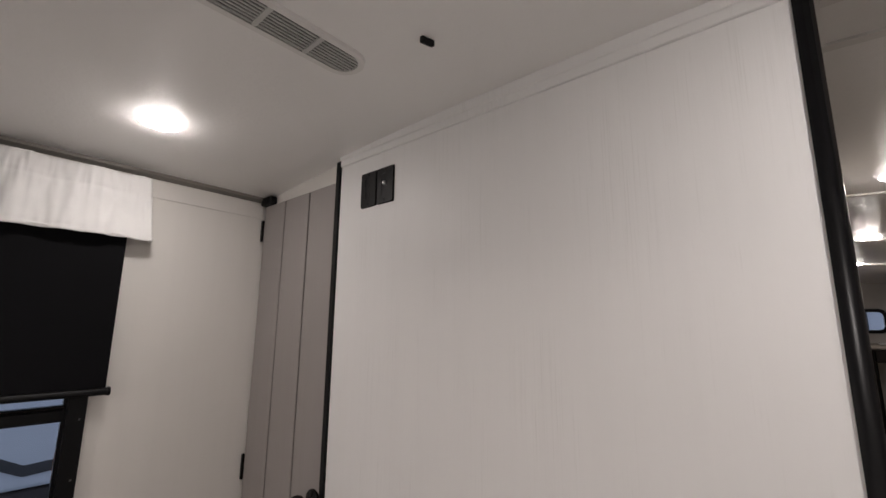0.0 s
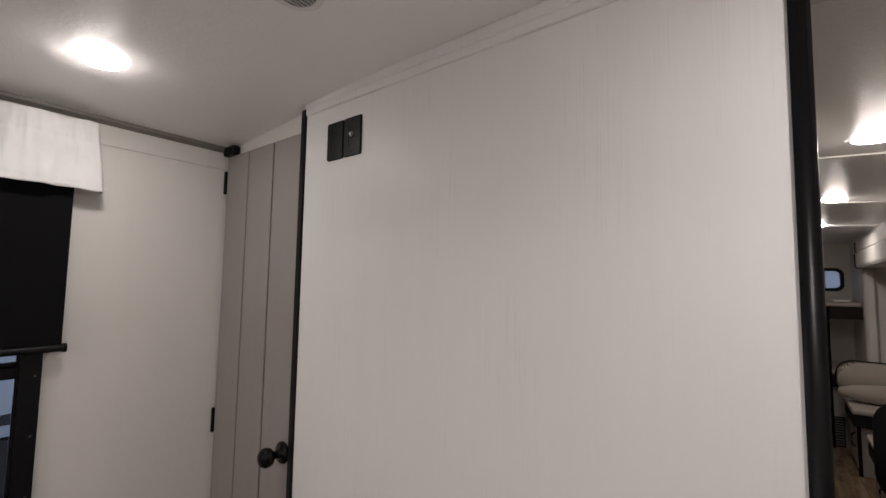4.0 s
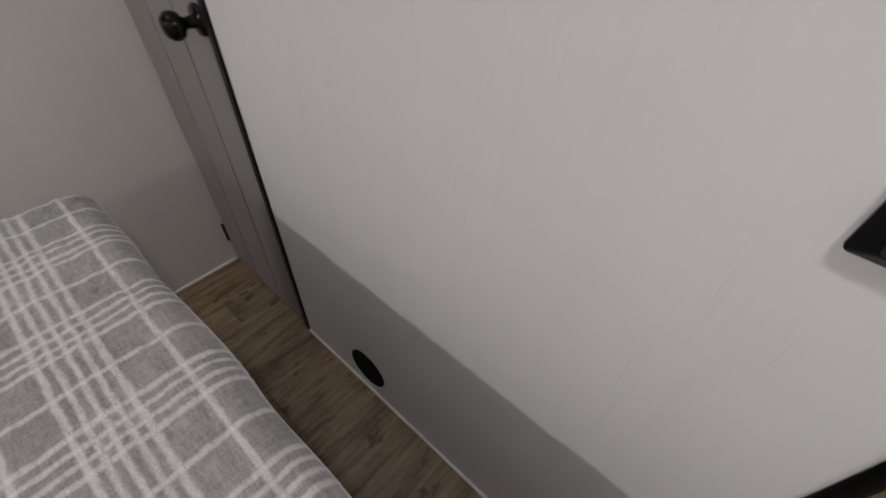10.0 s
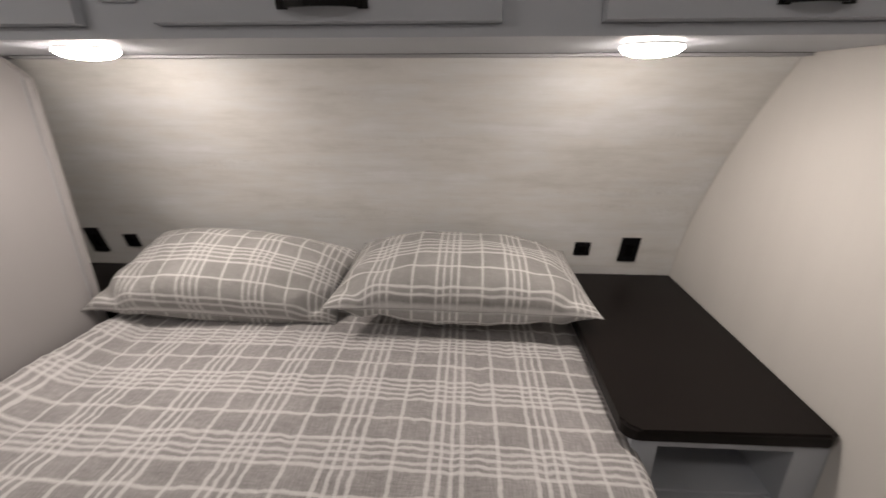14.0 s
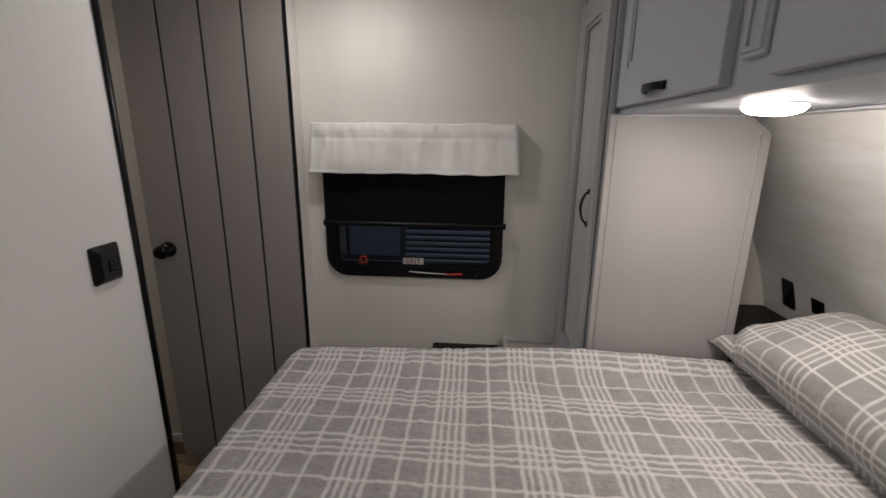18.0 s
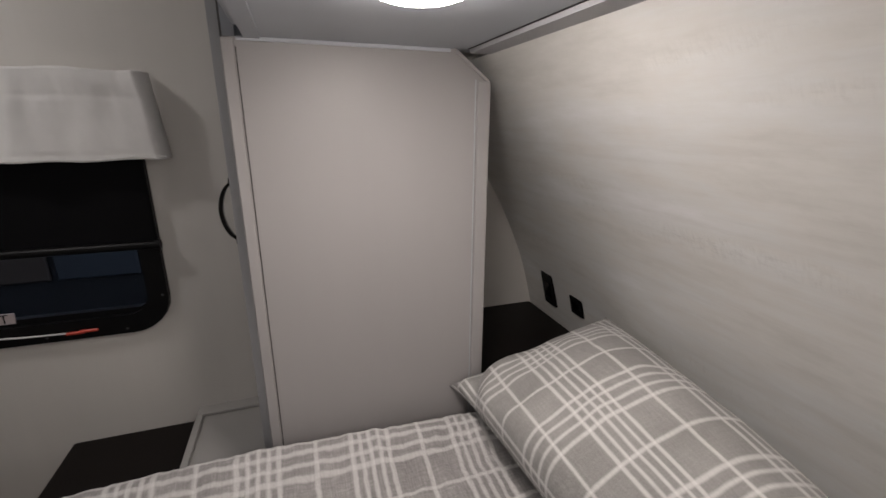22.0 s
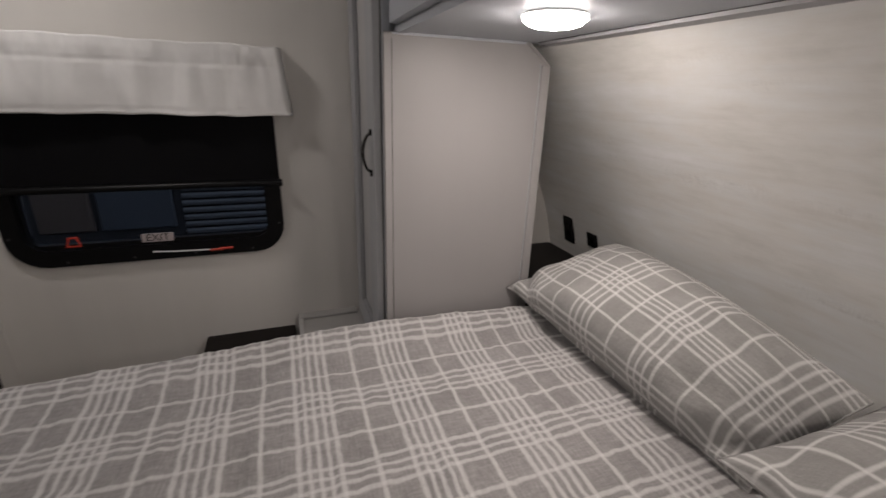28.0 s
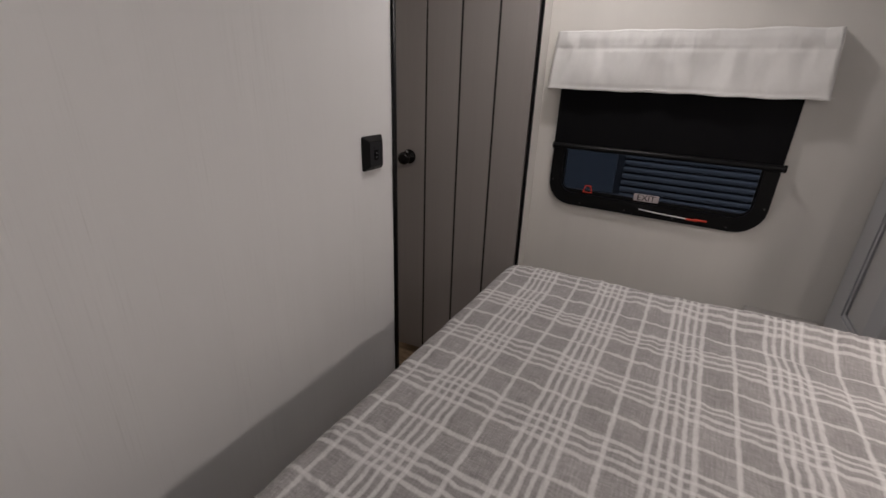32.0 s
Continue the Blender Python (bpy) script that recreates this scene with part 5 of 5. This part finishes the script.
tufts = bmesh.new()
rng = random.Random(5)
for k in range(6500):
    f = rng.random()
    x, y = (0.384 + rng.uniform(-0.006, 0.01), 2.12 + 1.9 * f) if f > 0.35 else (0.53 + 0.9 * rng.random(), 1.99 + rng.uniform(-0.006, 0.01))
    if rng.random() < 0.25:
        a = rng.uniform(math.pi, 1.5 * math.pi)
        x, y = 0.525 + 0.142 * math.cos(a), 2.13 + 0.142 * math.sin(a)
    a, lean = rng.uniform(0, 6.28), rng.uniform(0.002, 0.012)
    z = 0.005
    dx, dy = 0.003 * math.cos(a), 0.003 * math.sin(a)
    tufts.faces.new([tufts.verts.new(q) for q in ((x - dx, y - dy, z), (x + dx, y + dy, z), (x - dy * 3 * lean / 0.01, y + dx * 3 * lean / 0.01, z + rng.uniform(0.006, 0.011)))])
part("fringe", tufts, rug_mat, rug, "loose taupe fringe")


def bench(y0, y1, label):
    b = thing("dinette_bench", label, "bench", (1.0, (y0 + y1) / 2, 0), "dinette benches")
    part("base", box((0.507, y0 + 0.012, 0.001), (1.5, y1, 0.4), 0.004), cab_pale, b)
    part("corner_post", box((0.49, y0, 0.001), (0.515, y0 + 0.02, 0.4), 0.003), black_satin, b, "black corner post")
    d = part("door", box((0.491, y0 + 0.05, 0.05), (0.506, y1 - 0.05, 0.38), 0.004), cab_pale, b, "pale cabinet door")
    part("handle", tube([(0.491, y0 + 0.11, 0.21), (0.466, y0 + 0.115, 0.23), (0.466, y0 + 0.115, 0.31), (0.491, y0 + 0.11, 0.33)], 0.006), black_satin, d, "black handle")
    part("seat", box((0.468, y0 - 0.02, 0.401), (1.5, y1, 0.502), 0.012, segments=2), black_cover, b, "black seat base")
    part("cushion", box((0.462, y0 - 0.025, 0.503), (1.5, y1, 0.545), 0.018, segments=3), cushion_mat, b, "beige seat cushion")
    return b


b1 = bench(4.13, 4.65, "dinette bench with a black covered back")
bm = prism(round_rect(0.433, 1.5, 0.3, 0.9, 0.15, 8), "y", 4.05, 4.103, bevel=0.012)
part("backrest", bm, black_cover, b1, "black covered back with rounded top", True)
b2 = bench(5.43, 5.99, "dinette bench with beige cushions")
part("backrest", prism(round_rect(0.42, 1.5, 0.546, 0.87, 0.13, 8), "y", 5.87, 5.97, bevel=0.02), cushion_mat, b2, "beige back cushion", True)
part("piping", tube([(x, 5.972, z) for x, z in round_rect(0.414, 1.5, 0.55, 0.878, 0.13, 8)], 0.007, 6), brown_rail, b2, "dark piping round the back cushion", True)
solo("scatter_cushion", lathe([(0, 0), (0.03, 0.012), (0.065, 0.1), (0.083, 0.25), (0.086, 0.4), (0.083, 0.55), (0.065, 0.7), (0.03, 0.79), (0, 0.8)], (0.403, 5.72, 0.632), (1, 0, 0), 20), cushion_mat,
     "long beige cushion lying on the dinette bench", "cushion", smooth=True)
solo("table_leg", tube([(0.6, 4.95, 0.001), (0.6, 4.95, 0.66)], 0.014), black_satin, "black dinette table leg", "table leg")

bunk = thing("bunk_bed", "built-in double bunk with dark edges at the rear", "bunk bed", (0.2, 6.6, 0))
for z, nm in ((1.25, "upper_bunk"), (0.58, "lower_bunk")):
    deck = part(nm, box((-0.9, 6.2, z), (0.65, 6.94, z + 0.12), 0.006), brown_rail, bunk, "dark-edged bunk deck")
    part("mattress", box((-0.88, 6.215, z + 0.121), (0.648, 6.935, z + 0.165), 0.02, segments=2), cushion_mat, deck, "thin beige mattress")
part("base", box((-0.9, 6.24, 0.001), (0.652, 6.94, 0.579)), cab_pale, bunk)
grille = part("grille", box((-0.4, 6.222, 0.004), (0.483, 6.239, 0.29)), brown_rail, bunk, "dark slotted grille under the lower bunk")
for k in range(11):
    part("slat", box((-0.39, 6.212, 0.018 + 0.025 * k), (0.475, 6.2215, 0.029 + 0.025 * k), 0.002), groove_soft, grille)
solo("folded_towel", box((0.44, 6.2, 1.4155), (0.565, 6.32, 1.44), 0.01, segments=2), white_cloth, "small white folded cloth on the upper bunk", "towel")
ladder = thing("bunk_ladder", "black metal ladder standing against the bunk", "ladder", (0.26, 6.18, 0))
for x in (0.13, 0.39):
    part("rail", tube([(x, 6.17, 0.001), (x, 6.185, 1.36)], 0.014), black_satin, ladder)
for z in (0.23, 0.53, 0.83, 1.13):
    part("rung", tube([(0.13, 6.17 + 0.011 * z, z), (0.39, 6.17 + 0.011 * z, z)], 0.012), black_satin, ladder)
rw = tagged(thing("window_3", "small black-framed window above the upper bunk", "window", (0.31, 6.95, 1.52)), kind="structure")
part("frame", ring(round_rect(0.02, 0.6, 1.515, 1.785, 0.075), round_rect(0.055, 0.565, 1.55, 1.75, 0.05), "y", 6.999, 6.935, chamfer=0.004), black_plastic, rw)
p = part("pane", prism(round_rect(0.045, 0.575, 1.54, 1.76, 0.045), "y", 6.97, 6.974), glass_dark, rw)
p.visible_shadow = False
lw = tagged(thing("window_4", "small black-framed window beside the lower bunk", "window", (0.3, 6.95, 0.81)), kind="structure")
part("frame", ring(round_rect(0.18, 0.415, 0.81, 1.215, 0.03), round_rect(0.21, 0.375, 0.85, 1.175, 0.02), "y", 6.949, 6.935, chamfer=0.003), black_plastic, lw)
part("pane", prism(round_rect(0.2, 0.385, 0.84, 1.185, 0.02), "y", 6.9445, 6.948), van_slat, lw, "grey pane")


# ---------- outside the windows ----------
nb = thing("parked_trailer", "white travel trailer parked alongside, seen through the narrow window", "trailer", (-5.1, 0.6, -0.76))
part("body", box((-7.6, -2.5, 0.2), (-5.1, 3.6, 2.4), 0.03, segments=2), van_white, nb, "white fibreglass body")
part("skirt", box((-7.55, -2.45, -0.758), (-5.13, 3.55, 0.199), 0.03), van_brown, nb, "dark brown lower skirt")
part("pillar", box((-5.099, 0.3, 0.2), (-5.092, 0.45, 1.2), 0.003), van_grey, nb, "dark strip between two panels")
part("graphic", prism([(0.45, 0.58), (0.98, 0.3), (0.98, 0.39), (0.45, 0.68)], "x", -5.099, -5.095), van_grey, nb, "dark graphic stripe")
part("graphic", prism([(-0.6, 1.0), (0.3, 0.66), (0.3, 0.74), (-0.6, 1.12)], "x", -5.099, -5.095), van_grey, nb, "dark graphic stripe")
part("graphic", prism([(0.98, 0.3), (2.6, 0.42), (2.6, 0.5), (0.98, 0.39)], "x", -5.099, -5.095), van_grey, nb, "dark graphic stripe")
for dy, dz in ((-0.01, 0.56), (0.165, 0.52), (0.165, 0.42), (0.165, 0.32)):
    port = part("port", lathe([(0, 0.02), (0.034, 0.02), (0.04, 0)], (-5.1, dy, dz), (1, 0, 0), 16), van_dark, nb, "round black service port")
    part("name_bar", box((-5.099, dy + 0.06, dz - 0.008), (-5.095, dy + 0.12, dz + 0.008)), van_grey, port, "small dark name strip")
part("plug", box((-5.098, 0.01, 0.24), (-5.03, 0.065, 0.47), 0.012), orange_mat, nb, "orange plug")
part("hatch", box((-5.128, 0.0, -0.42), (-5.118, 0.42, -0.12), 0.01), van_grey, nb, "grey hatch in the skirt")
part("vent", box((-5.098, 0.08, 0.14), (-5.085, 0.24, 0.17), 0.003), van_white, nb, "short white vent strip")
loop = [(-4.93 - 0.13 * math.cos(a), 0.22 + 0.17 * math.sin(a) + 0.035 * a, -0.744 + 0.004 * a) for a in np.linspace(-1.2, 9.2, 48)]
solo("power_cable", tube([(-5.04, 0.04, 0.24), (-5.0, 0.05, -0.1), (-5.02, 0.0, -0.5), (-5.03, 0.05, -0.7)] + loop + [(-5.04, 0.8, -0.74), (-5.05, 1.3, -0.742)], 0.014, 6), van_dark, "black power cable looped on the ground", "cable")

# Added backdrop, no known trailer: blocks the sky to dim the rear pane.
rear_backdrop = thing("parked_trailer", "added pale backdrop that hides the sky from the small rear window", "trailer", (0.3, 9.6, -0.76))
part("body", box((-4, 9.2, -0.3), (4.5, 11.4, 2.5), 0.06, segments=2), van_white, rear_backdrop, "pale backdrop slab")
part("skirt", box((-3.9, 9.25, -0.758), (4.4, 11.3, -0.301), 0.03), van_grey, rear_backdrop, "dark lower part of the backdrop")
for x in (-1.2, 0.55, 2.2):
    part("seam", box((x, 9.19, -0.28), (x + 0.03, 9.199, 2.4)), van_grey, rear_backdrop, "dark upright strip on the backdrop")

nb2 = thing("cargo_trailer", "grey corrugated trailer standing beside the wide window", "trailer", (3.4, 0.4, -0.76))
part("body", box((3.28, -3.2, -0.3), (5.4, 3.4, 2.4), 0.02), van_dark, nb2, "dark trailer body")
for k in range(26):
    part("rib", box((3.25, -3.2, 0.24 + 0.062 * k), (3.28, 0.9, 0.284 + 0.062 * k), 0.012), van_slat, nb2, "pale corrugated rib")
part("door", box((3.25, 0.96, 0.31), (3.279, 1.49, 2.2), 0.01), van_blue, nb2, "flat blue-grey door")
part("hatch", box((3.25, 1.53, 0.31), (3.279, 1.9, 2.1), 0.01), van_hatch, nb2, "flat brown hatch")

# ---------- floor planks ----------
plank_meshes = {}


def plank_mesh(length):
    key = round(length, 3)
    if key not in plank_meshes:
        plank_meshes[key] = mesh_of("plank", box((-0.0751, -key / 2, -0.0045), (0.0751, key / 2, 0.0), 0.0006), floor_mat)
    return plank_meshes[key]


floor_ob = bpy.data.objects["floor"]
for i in range(21):
    x = XW + 0.0755 + 0.151 * i
    first, last = (-0.995, 6.945) if x < 0.63 else (1.96, 6.09)
    a = first - (i * 0.43) % 1.2
    while a < last:
        lo, hi = max(a, first), min(a + 1.2, last)
        if hi - lo > 0.02:
            p = new("floor_plank", plank_mesh(hi - lo - 0.002))
            p.location = (x, (lo + hi) / 2, 0)
            p.parent = floor_ob
        a += 1.2
